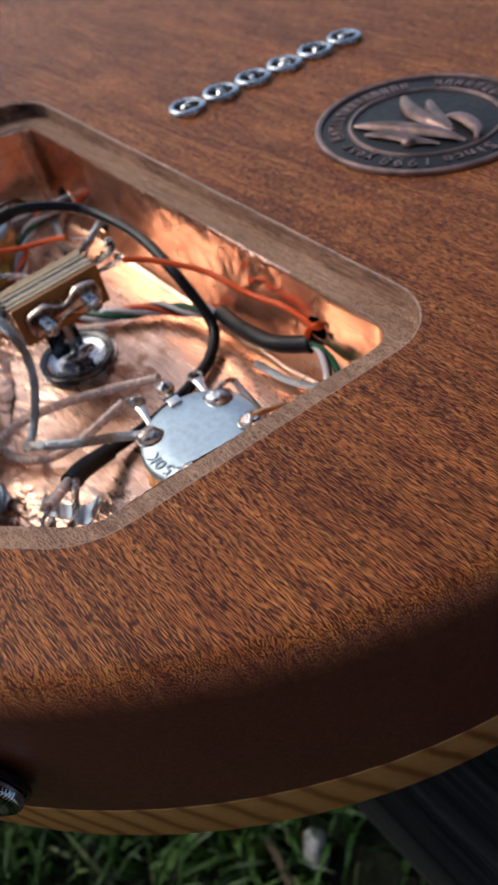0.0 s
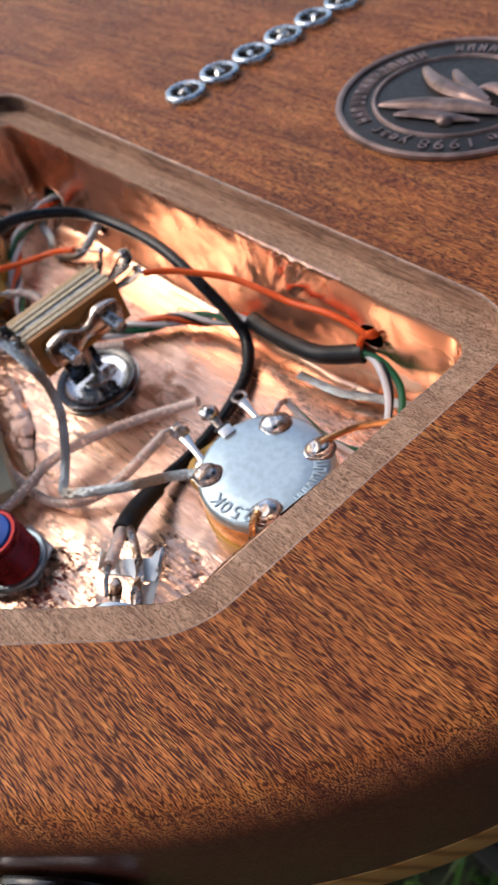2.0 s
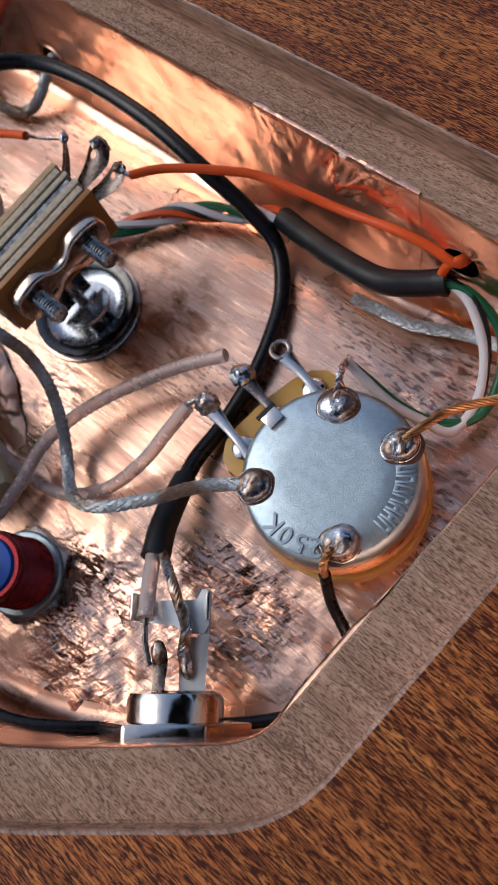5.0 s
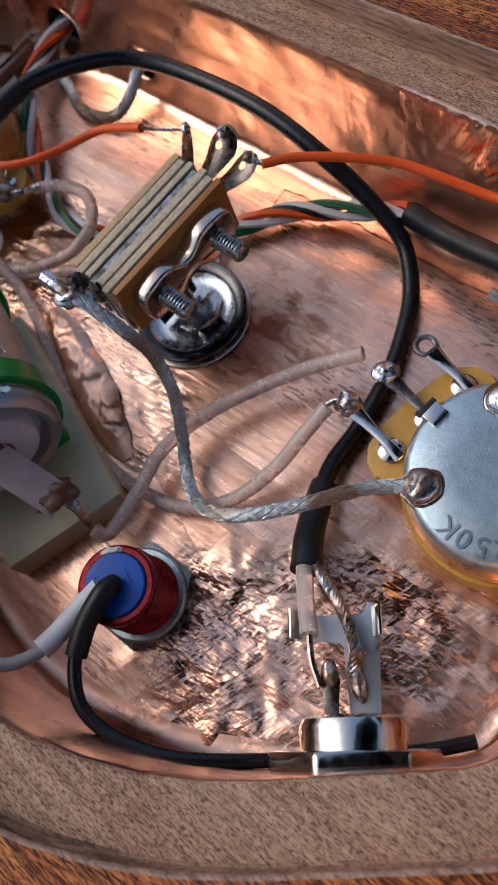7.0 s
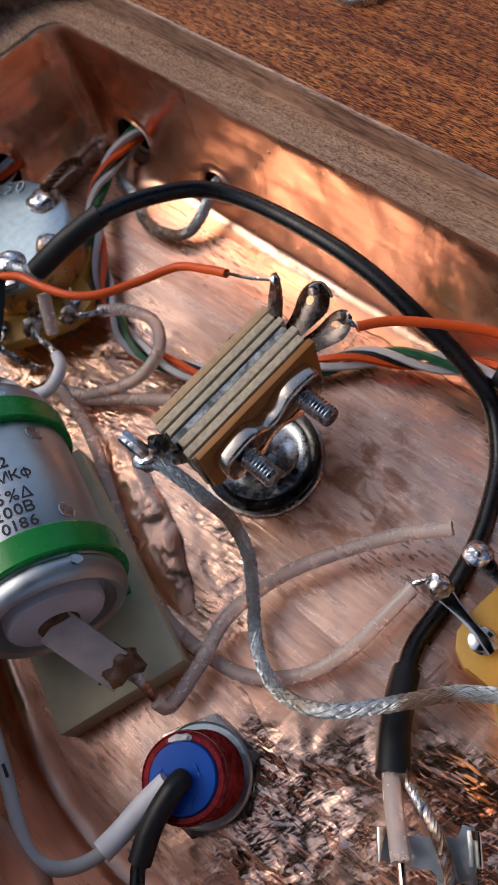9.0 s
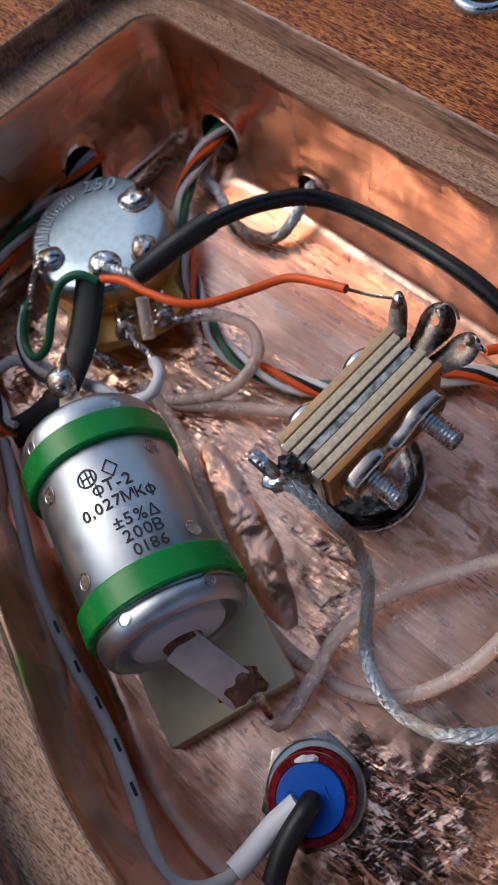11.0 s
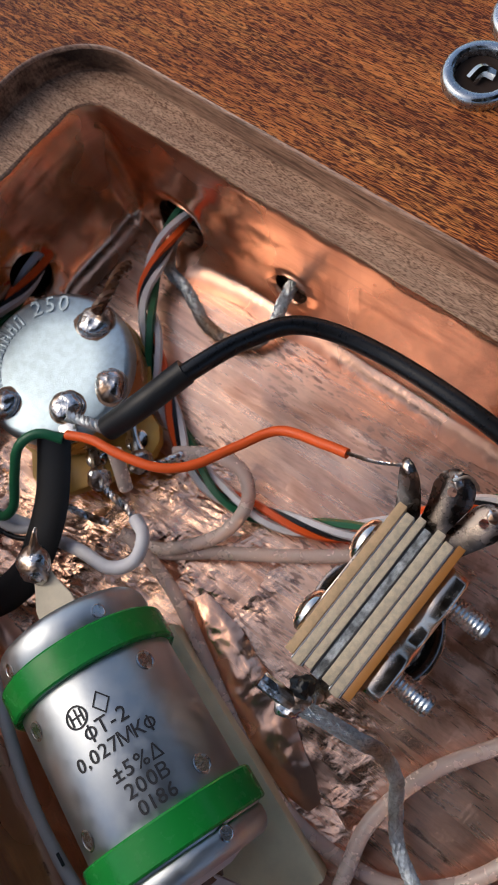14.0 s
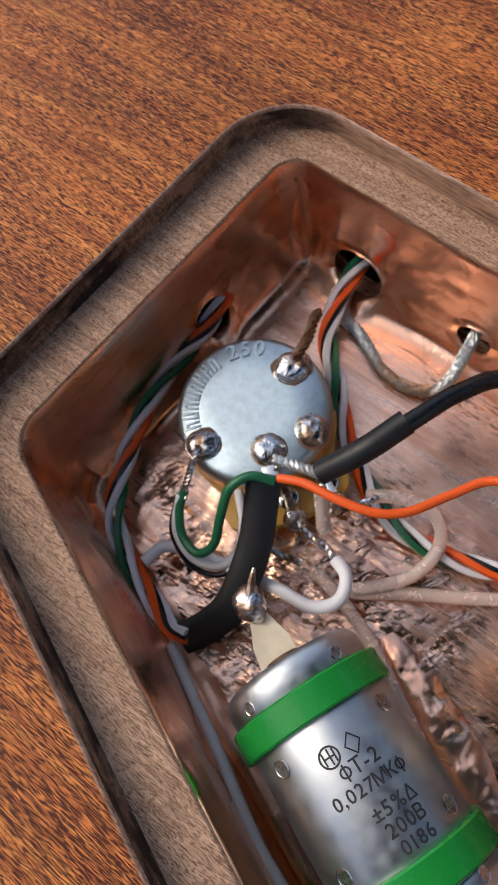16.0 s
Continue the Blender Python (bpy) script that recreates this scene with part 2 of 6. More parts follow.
    r = ramp(m, streak, [(0.32, grey(0.38)), (0.6, grey(0.25))])
    bright = node(m, "ShaderNodeMath", operation="MULTIPLY_ADD")
    m.node_tree.links.new(held.outputs[0], bright.inputs[0])
    bright.inputs[1].default_value = -0.3
    bright.inputs[2].default_value = 1.0
    m.node_tree.links.new(times(m, r.outputs["Color"], bright.outputs[0]).outputs[0], bsdf(m).inputs["Roughness"])
    b0 = bump(m, big.outputs["Fac"], 0.22, 0.004)
    f1 = facets(m, move, (110, 320, 160), -GRAIN - 14, 1.5)
    f2 = facets(m, move, (460, 170, 260), -GRAIN + 25, 1.3)
    b1 = bump(m, times(m, f1.outputs["Value"], slack.outputs[0]).outputs[0], 0.65, 0.0016, b0)
    b2 = bump(m, times(m, f2.outputs["Value"], slack.outputs[0]).outputs[0], 0.42, 0.0009, b1)
    b3 = bump(m, streak.outputs["Fac"], 0.11, 0.0005, b2)
    b4 = bump(m, brush.outputs["Fac"], 0.14, 0.0003, b3)
    gone = ramp(m, where, [(0.42, grey(1.0)), (0.50, grey(0.0))])
    b5 = bump(m, times(m, cross.outputs["Fac"], gone.outputs["Color"]).outputs[0], 0.10, 0.0003, b4)
    b6 = bump(m, spot.outputs["Color"], -0.25, 0.0002, b5)
    join(m, b6, "Normal", bsdf(m), "Normal")
    return m


def braid_metal(name):
    """Tinned copper: pale grey with brown lengths where the tin has worn off."""
    m = material(name, (0.6, 0.6, 0.6), 0.5, 0.85)
    a = noise_tex(m, coords(m), 95.0, 2.0, 0.5)
    b = noise_tex(m, coords(m), 2400.0, 2.0, 0.5)
    c = ramp(m, a, [(0.38, (0.40, 0.30, 0.23)), (0.46, (0.54, 0.56, 0.56)), (0.6, (0.66, 0.72, 0.76))])
    d = ramp(m, b, [(0.3, grey(0.62)), (0.6, grey(1.0))])
    x = mixed(m, None, c.outputs["Color"], d.outputs["Color"], "MULTIPLY", 0.8)
    m.node_tree.links.new(x.outputs["Color"], bsdf(m).inputs["Base Color"])
    return m


def solder_metal(name):
    """Bright tin with coppery flux-stained patches."""
    m = material(name, (0.8, 0.8, 0.8), 0.2, 1.0)
    a = noise_tex(m, coords(m), 330.0, 3.0, 0.55, 0.5)
    b = noise_tex(m, coords(m), 1500.0, 3.0, 0.6)
    c = ramp(m, a, [(0.44, (0.62, 0.63, 0.65)), (0.54, (0.46, 0.35, 0.28)), (0.62, (0.20, 0.13, 0.09))])
    d = ramp(m, b, [(0.36, grey(0.3)), (0.48, grey(1.0))])
    x = mixed(m, None, c.outputs["Color"], d.outputs["Color"], "MULTIPLY", 0.55)
    m.node_tree.links.new(x.outputs["Color"], bsdf(m).inputs["Base Color"])
    r = ramp(m, a, [(0.42, grey(0.24)), (0.60, grey(0.45))])
    m.node_tree.links.new(r.outputs["Color"], bsdf(m).inputs["Roughness"])
    n1 = bump(m, a.outputs["Fac"], 0.5, 0.0009)
    n2 = bump(m, b.outputs["Fac"], 0.3, 0.00012, n1)
    join(m, n2, "Normal", bsdf(m), "Normal")
    return m


def worn(name, base, rough, metal, scale=900.0, amount=0.25, bump_mm=0.03, spec=0.5, dark=0.6):
    """A plain surface with stains and fine relief at two scales."""
    m = material(name, base, rough, metal, spec)
    at = coords(m)
    a = noise_tex(m, at, scale, 4.0, 0.6)
    b = noise_tex(m, at, scale * 0.2, 2.0, 0.5)
    s = ramp(m, b, [(0.35, grey(dark)), (0.6, grey(1.0))])
    c = mixed(m, None, base, s.outputs["Color"], "MULTIPLY", amount * 2)
    s2 = ramp(m, a, [(0.35, grey(dark)), (0.6, grey(1.0))])
    c2 = mixed(m, None, c.outputs["Color"], s2.outputs["Color"], "MULTIPLY", amount)
    m.node_tree.links.new(c2.outputs["Color"], bsdf(m).inputs["Base Color"])
    r = ramp(m, a, [(0.3, grey(max(rough - 0.08, 0.02))), (0.7, grey(rough + 0.12))])
    m.node_tree.links.new(r.outputs["Color"], bsdf(m).inputs["Roughness"])
    n = bump(m, a.outputs["Fac"], 0.5, bump_mm * 0.001)
    join(m, n, "Normal", bsdf(m), "Normal")
    return m


def shaded_sides(m, base):
    """Shade painted by slope on the rounded edge and sides, with a satin gloss."""
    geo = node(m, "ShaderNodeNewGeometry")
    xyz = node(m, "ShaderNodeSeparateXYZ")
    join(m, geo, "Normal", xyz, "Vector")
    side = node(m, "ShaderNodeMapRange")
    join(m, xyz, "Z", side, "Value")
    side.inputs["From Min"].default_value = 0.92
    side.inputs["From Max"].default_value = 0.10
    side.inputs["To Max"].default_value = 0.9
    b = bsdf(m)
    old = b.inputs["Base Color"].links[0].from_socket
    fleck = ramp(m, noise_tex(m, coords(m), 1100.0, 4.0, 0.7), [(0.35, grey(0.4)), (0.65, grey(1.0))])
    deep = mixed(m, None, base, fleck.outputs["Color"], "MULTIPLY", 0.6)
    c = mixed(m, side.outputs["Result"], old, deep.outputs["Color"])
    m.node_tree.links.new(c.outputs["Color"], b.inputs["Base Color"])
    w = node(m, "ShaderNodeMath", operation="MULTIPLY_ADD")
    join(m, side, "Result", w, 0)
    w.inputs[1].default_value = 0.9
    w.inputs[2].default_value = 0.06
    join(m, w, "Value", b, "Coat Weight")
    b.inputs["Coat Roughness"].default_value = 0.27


MAHOGANY = wood("mahogany_oiled", (0.90, 0.35, 0.095), (0.74, 0.235, 0.060), (0.45, 0.115, 0.032), (0.060, 0.010, 0.005), 0.52, 0.14, 0.95, dash=(780, 8200, 6200), cover=0.492, lines=0.8)
bsdf(MAHOGANY).inputs["Specular IOR Level"].default_value = 0.22
shaded_sides(MAHOGANY, (0.21, 0.055, 0.030))
RAW = wood("mahogany_raw_routed", (0.71, 0.475, 0.335), (0.63, 0.40, 0.275), (0.50, 0.295, 0.20), (0.11, 0.05, 0.035), 0.75, 0.0, 0.78, 0.12, 0.2, (1700, 9000, 8000), 0.54, 0.3)
CUT = wood("mahogany_routed_side", (0.60, 0.37, 0.25), (0.51, 0.295, 0.195), (0.37, 0.195, 0.13), (0.09, 0.04, 0.03), 0.7, 0.0, 0.35, 0.1, 0.4, (150, 3600, 2600), 0.56)
EDGE_GLINT = wood("mahogany_edge_highlight", (0.62, 0.40, 0.30), (0.52, 0.31, 0.22), (0.36, 0.19, 0.13), (0.09, 0.04, 0.03), 0.42, 0.3, 0.5, 0.08, 0.3, (900, 5000, 5000), 0.56)
bsdf(CUT).inputs["Specular IOR Level"].default_value = 0.2
bsdf(RAW).inputs["Specular IOR Level"].default_value = 0.15
FOIL_FLOOR = floor_copper("copper_foil_floor", (0.96, 0.63, 0.465))
FOIL_WALL = copper_foil("copper_foil_wall", 0.45, (0.98, 0.585, 0.405))
FOIL_PATCH = copper_foil("copper_foil_crumpled", 0.9, (0.98, 0.57, 0.395))
TIN = worn("tinned_steel", (0.49, 0.61, 0.67), 0.36, 1.0, 4600, 0.12, 0.10, 0.5, 0.45)
COPPER_REFLEX = worn("painted_copper_reflection", (0.80, 0.47, 0.20), 0.30, 0.9, 600, 0.15, 0.03)
CAN = worn("aluminium_can", (0.54, 0.58, 0.61), 0.40, 1.0, 700, 0.2, 0.02)
CHROME = worn("nickel_plate", (0.72, 0.71, 0.68), 0.12, 1.0, 700, 0.15, 0.004)
SOLDER = solder_metal("solder_tin")
FLUX = worn("solder_flux", (0.15, 0.065, 0.032), 0.28, 0.0, 700, 0.5, 0.1, 0.35)
BRAID = braid_metal("tinned_braid")
COPPER_BRAID = worn("copper_strands", (0.72, 0.42, 0.20), 0.35, 1.0, 1200, 0.3, 0.05)
KNURL = worn("silvered_fibre_board", (0.62, 0.66, 0.69), 0.4, 0.6, 3600, 0.42, 0.9, 0.5, 0.12)
BLACK = worn("black_pvc", (0.007, 0.008, 0.010), 0.30, 0.0, 1200, 0.1, 0.01, 0.42)
SLEEVE = worn("heat_shrink", (0.012, 0.013, 0.015), 0.42, 0.0, 500, 0.2, 0.12, 0.36)
ORANGE = worn("orange_insulation", (0.86, 0.115, 0.018), 0.38, 0.0, 800, 0.08, 0.01, 0.35)
GREEN = worn("green_insulation", (0.008, 0.13, 0.055), 0.38, 0.0, 800, 0.1, 0.01)
WHITE = worn("white_insulation", (0.76, 0.76, 0.80), 0.4, 0.0, 800, 0.1, 0.01, 0.35)
GREYW = worn("grey_insulation", (0.46, 0.46, 0.46), 0.42, 0.0, 800, 0.1, 0.01, 0.3)
BAND = worn("green_plastic_band", (0.006, 0.25, 0.04), 0.22, 0.0, 500, 0.08, 0.006, 0.32)
ORANGE_BOARD = worn("orange_phenolic", (0.42, 0.17, 0.035), 0.45, 0.0, 900, 0.2, 0.03)
PHENOLIC = worn("phenolic_board", (0.68, 0.46, 0.26), 0.62, 0.0, 5200, 0.16, 0.2, 0.3, 0.5)
PAPER = worn("pale_laminate_edge", (0.72, 0.60, 0.43), 0.8, 0.0, 6500, 0.2, 0.3, 0.3, 0.45)
AMBER = worn("amber_wafer", (0.62, 0.36, 0.07), 0.4, 0.0, 900, 0.15, 0.02)
PAD = worn("yellowed_foam_pad", (0.76, 0.69, 0.46), 0.5, 0.0, 400, 0.2, 0.1)
CERAMIC = worn("white_ceramic", (0.72, 0.68, 0.70), 0.4, 0.0, 500, 0.15, 0.02)
RED = worn("red_anodised", (0.28, 0.012, 0.016), 0.25, 0.6, 700, 0.3, 0.02)
BLUE = worn("blue_plastic", (0.008, 0.095, 0.50), 0.35, 0.0, 700, 0.15, 0.02, 0.3)
INK = worn("black_ink", (0.02, 0.02, 0.025), 0.6, 0.0, 800, 0.1, 0.01)
STAMP = worn("stamped_metal", (0.40, 0.48, 0.53), 0.36, 1.0, 900, 0.3, 0.02)
GUNMETAL = worn("black_nickel", (0.10, 0.10, 0.10), 0.2, 1.0, 700, 0.2, 0.01)
LUG = worn("dark_tinned_lug", (0.43, 0.37, 0.34), 0.24, 1.0, 700, 0.5, 0.08, 0.5, 0.3)
SATIN = worn("satin_dark_chrome", (0.075, 0.08, 0.078), 0.24, 1.0, 2500, 0.2, 0.01)
DARKCHROME = worn("dark_polished_chrome", (0.20, 0.19, 0.19), 0.10, 1.0, 700, 0.2, 0.006)
NICKEL = worn("warm_nickel", (0.82, 0.69, 0.58), 0.2, 1.0, 700, 0.2, 0.02)
THREAD = worn("bluish_steel", (0.60, 0.65, 0.70), 0.24, 1.0, 900, 0.3, 0.02)
TERMINAL = worn("stained_terminal", (0.60, 0.49, 0.46), 0.4, 0.2, 500, 0.4, 0.05)
BOUNCE_WALL = worn("warm_bounce_wall", (0.36, 0.27, 0.20), 0.9, 0.0, 30, 0.2, 2.0)
CREAM = worn("cream_terminal", (0.74, 0.66, 0.50), 0.4, 0.0, 500, 0.3, 0.03)
BRASS = worn("yellow_brass", (0.80, 0.68, 0.38), 0.18, 1.0, 700, 0.15, 0.01)
BRONZE = worn("dark_patina", (0.035, 0.034, 0.036), 0.5, 0.3, 900, 0.2, 0.03)
RELIEF = worn("rubbed_copper_relief", (0.42, 0.28, 0.24), 0.38, 0.8, 700, 0.4, 0.06, 0.5, 0.4)
# near-black, for the shade inside holes
BORE = worn("shaded_bore", (0.03, 0.015, 0.01), 0.9, 0.0, 600, 0.2, 0.05)
CLEAR = worn("pinkish_silicone_tube", (0.95, 0.80, 0.73), 0.22, 0.0, 500, 0.05, 0.01)
bsdf(CLEAR).inputs["Transmission Weight"].default_value = 0.5
bsdf(CLEAR).inputs["IOR"].default_value = 1.40


def scorched(m):
    """Burn marks left by the router bit, in long dark patches towards the far end."""
    spread = node(m, "ShaderNodeSeparateXYZ")
    join(m, node(m, "ShaderNodeTexCoord"), "Object", spread, "Vector")
    end = node(m, "ShaderNodeMapRange")
    join(m, spread, "X", end, "Value")
    end.inputs["From Min"].default_value = -0.030
    end.inputs["From Max"].default_value = -0.056
    mark = ramp(m, noise_tex(m, coords(m, (0, 0, -GRAIN), (90, 90, 260)), 1.0, 4.0, 0.6), [(0.42, grey(0.95)), (0.60, grey(0.15))])
    f = times(m, end.outputs["Result"], mark.outputs["Color"])
    b = bsdf(m)
    c = mixed(m, f.outputs[0], b.inputs["Base Color"].links[0].from_socket, (0.022, 0.013, 0.010))
    m.node_tree.links.new(c.outputs["Color"], b.inputs["Base Color"])


scorched(CUT)


def pine_material():
    m = material("pine_top", (0.62, 0.36, 0.13), 0.38)
    at = coords(m, (0, 26, 0), (1, 1, 1))
    w = node(m, "ShaderNodeTexWave")
    w.wave_type, w.bands_direction, w.wave_profile = "BANDS", "X", "SIN"
    w.inputs["Scale"].default_value = 56.0
    w.inputs["Distortion"].default_value = 0.9
    w.inputs["Detail"].default_value = 2.0
    w.inputs["Detail Scale"].default_value = 1.5
    join(m, at, "Vector", w, "Vector")
    fine = noise_tex(m, coords(m, (0, 38, 0), (2200, 500, 500)), 1.0, 3.0)
    c = ramp(m, w, [(0.0, (0.90, 0.46, 0.14)), (0.6, (0.86, 0.40, 0.11)), (0.85, (0.66, 0.27, 0.065)), (1.0, (0.42, 0.15, 0.035))])
    f = ramp(m, fine, [(0.3, grey(0.7)), (0.7, grey(1.0))])
    x = mixed(m, None, c.outputs["Color"], f.outputs["Color"], "MULTIPLY", 0.6)
    m.node_tree.links.new(x.outputs["Color"], bsdf(m).inputs["Base Color"])
    n = bump(m, fine.outputs["Fac"], 0.3, 0.00006)
    join(m, n, "Normal", bsdf(m), "Normal")
    return m


PINE = pine_material()


def plank_material():
    m = material("weathered_plank", (0.08, 0.075, 0.07), 0.85)
    rot = (0, 0, -GRAIN)
    a = noise_tex(m, coords(m, rot, (12, 420, 200)), 1.0, 4.0, 0.65)
    b = noise_tex(m, coords(m, rot, (30, 60, 60)), 1.0, 3.0)
    c = ramp(m, a, [(0.38, (0.006, 0.006, 0.005)), (0.55, (0.03, 0.028, 0.025)), (0.78, (0.11, 0.10, 0.088))])
    s = ramp(m, b, [(0.3, grey(0.5)), (0.65, grey(1.0))])
    x = mixed(m, None, c.outputs["Color"], s.outputs["Color"], "MULTIPLY", 0.8)
    m.node_tree.links.new(x.outputs["Color"], bsdf(m).inputs["Base Color"])
    n = bump(m, a.outputs["Fac"], 0.8, 0.001)
    join(m, n, "Normal", bsdf(m), "Normal")
    return m


PLANK = plank_material()


def soil_material():
    m = material("lawn_soil", (0.03, 0.035, 0.015), 0.95)
    at = coords(m)
    a = noise_tex(m, at, 40.0, 5.0, 0.65)
    b = noise_tex(m, at, 1.7, 3.0)
    c = ramp(m, a, [(0.35, (0.008, 0.007, 0.004)), (0.55, (0.014, 0.018, 0.006)), (0.75, (0.025, 0.042, 0.010))])
    s = ramp(m, b, [(0.3, grey(0.6)), (0.7, grey(1.0))])
    x = mixed(m, None, c.outputs["Color"], s.outputs["Color"], "MULTIPLY", 0.7)
    m.node_tree.links.new(x.outputs["Color"], bsdf(m).inputs["Base Color"])
    n = bump(m, a.outputs["Fac"], 1.0, 0.02)
    join(m, n, "Normal", bsdf(m), "Normal")
    return m


SOIL = soil_material()


def blade_material():
    m = material("grass_blades", (0.06, 0.13, 0.02), 0.5)
    g = node(m, "ShaderNodeNewGeometry")
    c = ramp(m, g, [(0.0, (0.014, 0.042, 0.006)), (0.5, (0.034, 0.095, 0.012)), (0.9, (0.07, 0.15, 0.024)), (1.0, (0.16, 0.18, 0.08))], "Random Per Island")
    m.node_tree.links.new(c.outputs["Color"], bsdf(m).inputs["Base Color"])
    return m


BLADE = blade_material()
PALE_STONE = worn("pale_stone", (0.55, 0.56, 0.55), 0.8, 0.0, 260, 0.3, 0.5)
BARK = worn("dry_bark", (0.17, 0.125, 0.09), 0.85, 0.0, 220, 0.4, 0.5)

# ---- building tools (all sizes below in millimetres) ----
MM = 0.001


def thing(name, at, label, category, group="", kind=""):
    ob = new(name)
    ob.empty_display_size = 0.005
    ob.location = Vector(at) * MM
    return tagged(ob, label, category, group, kind)


def base_of(ob):
    p = Vector()
    while ob:
        p = p + ob.location
        ob = ob.parent
    return p


def part(name, bm, mat, parent=None, label="", smooth=38.0):
    """One mesh object from a bmesh in millimetres of the plan, hung under a thing or a part."""
    org = base_of(parent) if parent else Vector()
    for v in bm.verts:
        v.co = v.co * MM - org
    bmesh.ops.recalc_face_normals(bm, faces=bm.faces[:])
    lim = radians(smooth)
    for f in bm.faces:
        f.smooth = True
    for e in bm.edges:
        e.smooth = len(e.link_faces) == 2 and e.calc_face_angle(0.0) < lim
    me = bpy.data.meshes.new(name)
    bm.to_mesh(me)
    bm.free()
    me.materials.append(mat)
    ob = new(name, me)
    if parent:
        ob.parent = parent
    if label:
        ob["label"] = label
    if name in ("braid", "twisted_end", "screen", "bare_end"):
        ob["kind"] = "stuff"
    return ob


def spline(pts, step=1.0):
    """Catmull-Rom through the points, resampled about every step millimetres."""
    p = [Vector(q) for q in pts]
    p = [p[0] * 2 - p[1]] + p + [p[-1] * 2 - p[-2]]
    out = []
    for a, b, c, d in zip(p, p[1:], p[2:], p[3:]):
        n = max(2, int((c - b).length / step))
        for i in range(n):
            t = i / n
            out.append(0.5 * ((2 * b) + (c - a) * t + (2 * a - 5 * b + 4 * c - d) * t * t + (3 * b - a - 3 * c + d) * t ** 3))
    out.append(p[-2])
    return out


def frames_along(path):
    tang = [(path[min(i + 1, len(path) - 1)] - path[max(i - 1, 0)]).normalized() for i in range(len(path))]
    u = tang[0].cross(Vector((0, 0, 1)))
    u = u.normalized() if u.length > 0.2 else tang[0].orthogonal().normalized()
    res = []
    for t in tang:
        u = (u - t * u.dot(t)).normalized()
        res.append((u, t.cross(u)))
    return res


def sweep(bm, path, radius, seg=10, flat=1.0, caps=True):
    """A round (or flattened) section along a path; radius: a number or a function of 0..1."""
    fr = frames_along(path)
    rings = []
    for i, (p, (u, w)) in enumerate(zip(path, fr)):
        r = radius(i / (len(path) - 1)) if callable(radius) else radius
        rings.append([bm.verts.new(p + u * (r * math.cos(a)) + w * (r * flat * math.sin(a))) for a in (2 * math.pi * k / seg for k in range(seg))])
    for A, B in zip(rings, rings[1:]):
        for k in range(seg):
            bm.faces.new((A[k], A[(k + 1) % seg], B[(k + 1) % seg], B[k]))
    if caps:
        bm.faces.new(rings[0][::-1])
        bm.faces.new(rings[-1])
    return bm


def tube(pts, radius, seg=10, step=0.8, flat=1.0):
    return sweep(bmesh.new(), spline(pts, step), radius, seg, flat)


def strands(pts, radius, count, pitch, thin, phase=0.0, both=False, step=0.35, flat=1.0):
    """Helical strands laid round a path: twisted or braided wire."""
    path = spline(pts, step)
    fr = frames_along(path)
    bm = bmesh.new()
    for way in ((1, -1) if both else (1,)):
        for k in range(count):
            run, s = [], 0.0
            for i, (p, (u, w)) in enumerate(zip(path, fr)):
                if i:
                    s += (p - path[i - 1]).length
                a = phase + way * 2 * math.pi * s / pitch + 2 * math.pi * k / count
                rr = radius + (0.12 * math.sin(2.0 * a + way) if both else 0.0)
                run.append(p + u * (rr * math.cos(a)) + w * (rr * flat * math.sin(a)))
            sweep(bm, run, thin, 5)
    return bm


def lathe(bm, prof, seg=32, m=Matrix(), caps=True):
    """Turns a profile of (radius, height) round the z axis of m."""
    rings = []
    for r, z in prof:
        rings.append([bm.verts.new(m @ Vector((r * math.cos(a), r * math.sin(a), z))) for a in (2 * math.pi * k / seg for k in range(seg))])
    for A, B in zip(rings, rings[1:]):
        for k in range(seg):
            bm.faces.new((A[k], A[(k + 1) % seg], B[(k + 1) % seg], B[k]))
    if caps:
        bm.faces.new(rings[0][::-1])
        bm.faces.new(rings[-1])
    return bm


def block(size, m, bevel=0.3, bm=None):
    bm = bm or bmesh.new()
    made = bmesh.ops.create_cube(bm, size=1.0, matrix=m @ Matrix.Diagonal((*size, 1)))
    if bevel:
        edges = {e for v in made["verts"] for e in v.link_edges}
        bmesh.ops.bevel(bm, geom=list(edges), offset=bevel, segments=2, affect="EDGES", profile=0.6)
    return bm


def prism(poly, z0, z1, m=Matrix(), bevel=0.0):
    bm = bmesh.new()
    lo = [bm.verts.new(m @ Vector((x, y, z0))) for x, y in poly]
    hi = [bm.verts.new(m @ Vector((x, y, z1))) for x, y in poly]
    bm.faces.new(lo[::-1])
    bm.faces.new(hi)
    n = len(poly)
    for k in range(n):
        bm.faces.new((lo[k], lo[(k + 1) % n], hi[(k + 1) % n], hi[k]))
    if bevel:
        bmesh.ops.bevel(bm, geom=bm.edges[:], offset=bevel, segments=2, affect="EDGES", profile=0.6)
    return bm


def blob(at, size, seed=0.0, rough=0.14, bm=None, detail=3):
    """A lump of solder: a squashed ball with uneven skin."""
    bm = bm or bmesh.new()
    made = bmesh.ops.create_icosphere(bm, subdivisions=detail, radius=1.0)
    for v in made["verts"]:
        d = 1.0 + rough * (noise.noise(v.co * 1.3 + Vector((seed, seed * 2, 3))) * 2 + noise.noise(v.co * 3.4 + Vector((seed, 1, seed))) * 0.9)
        v.co = Vector(at) + Vector((v.co.x * size[0], v.co.y * size[1], v.co.z * size[2])) * d
    return bm


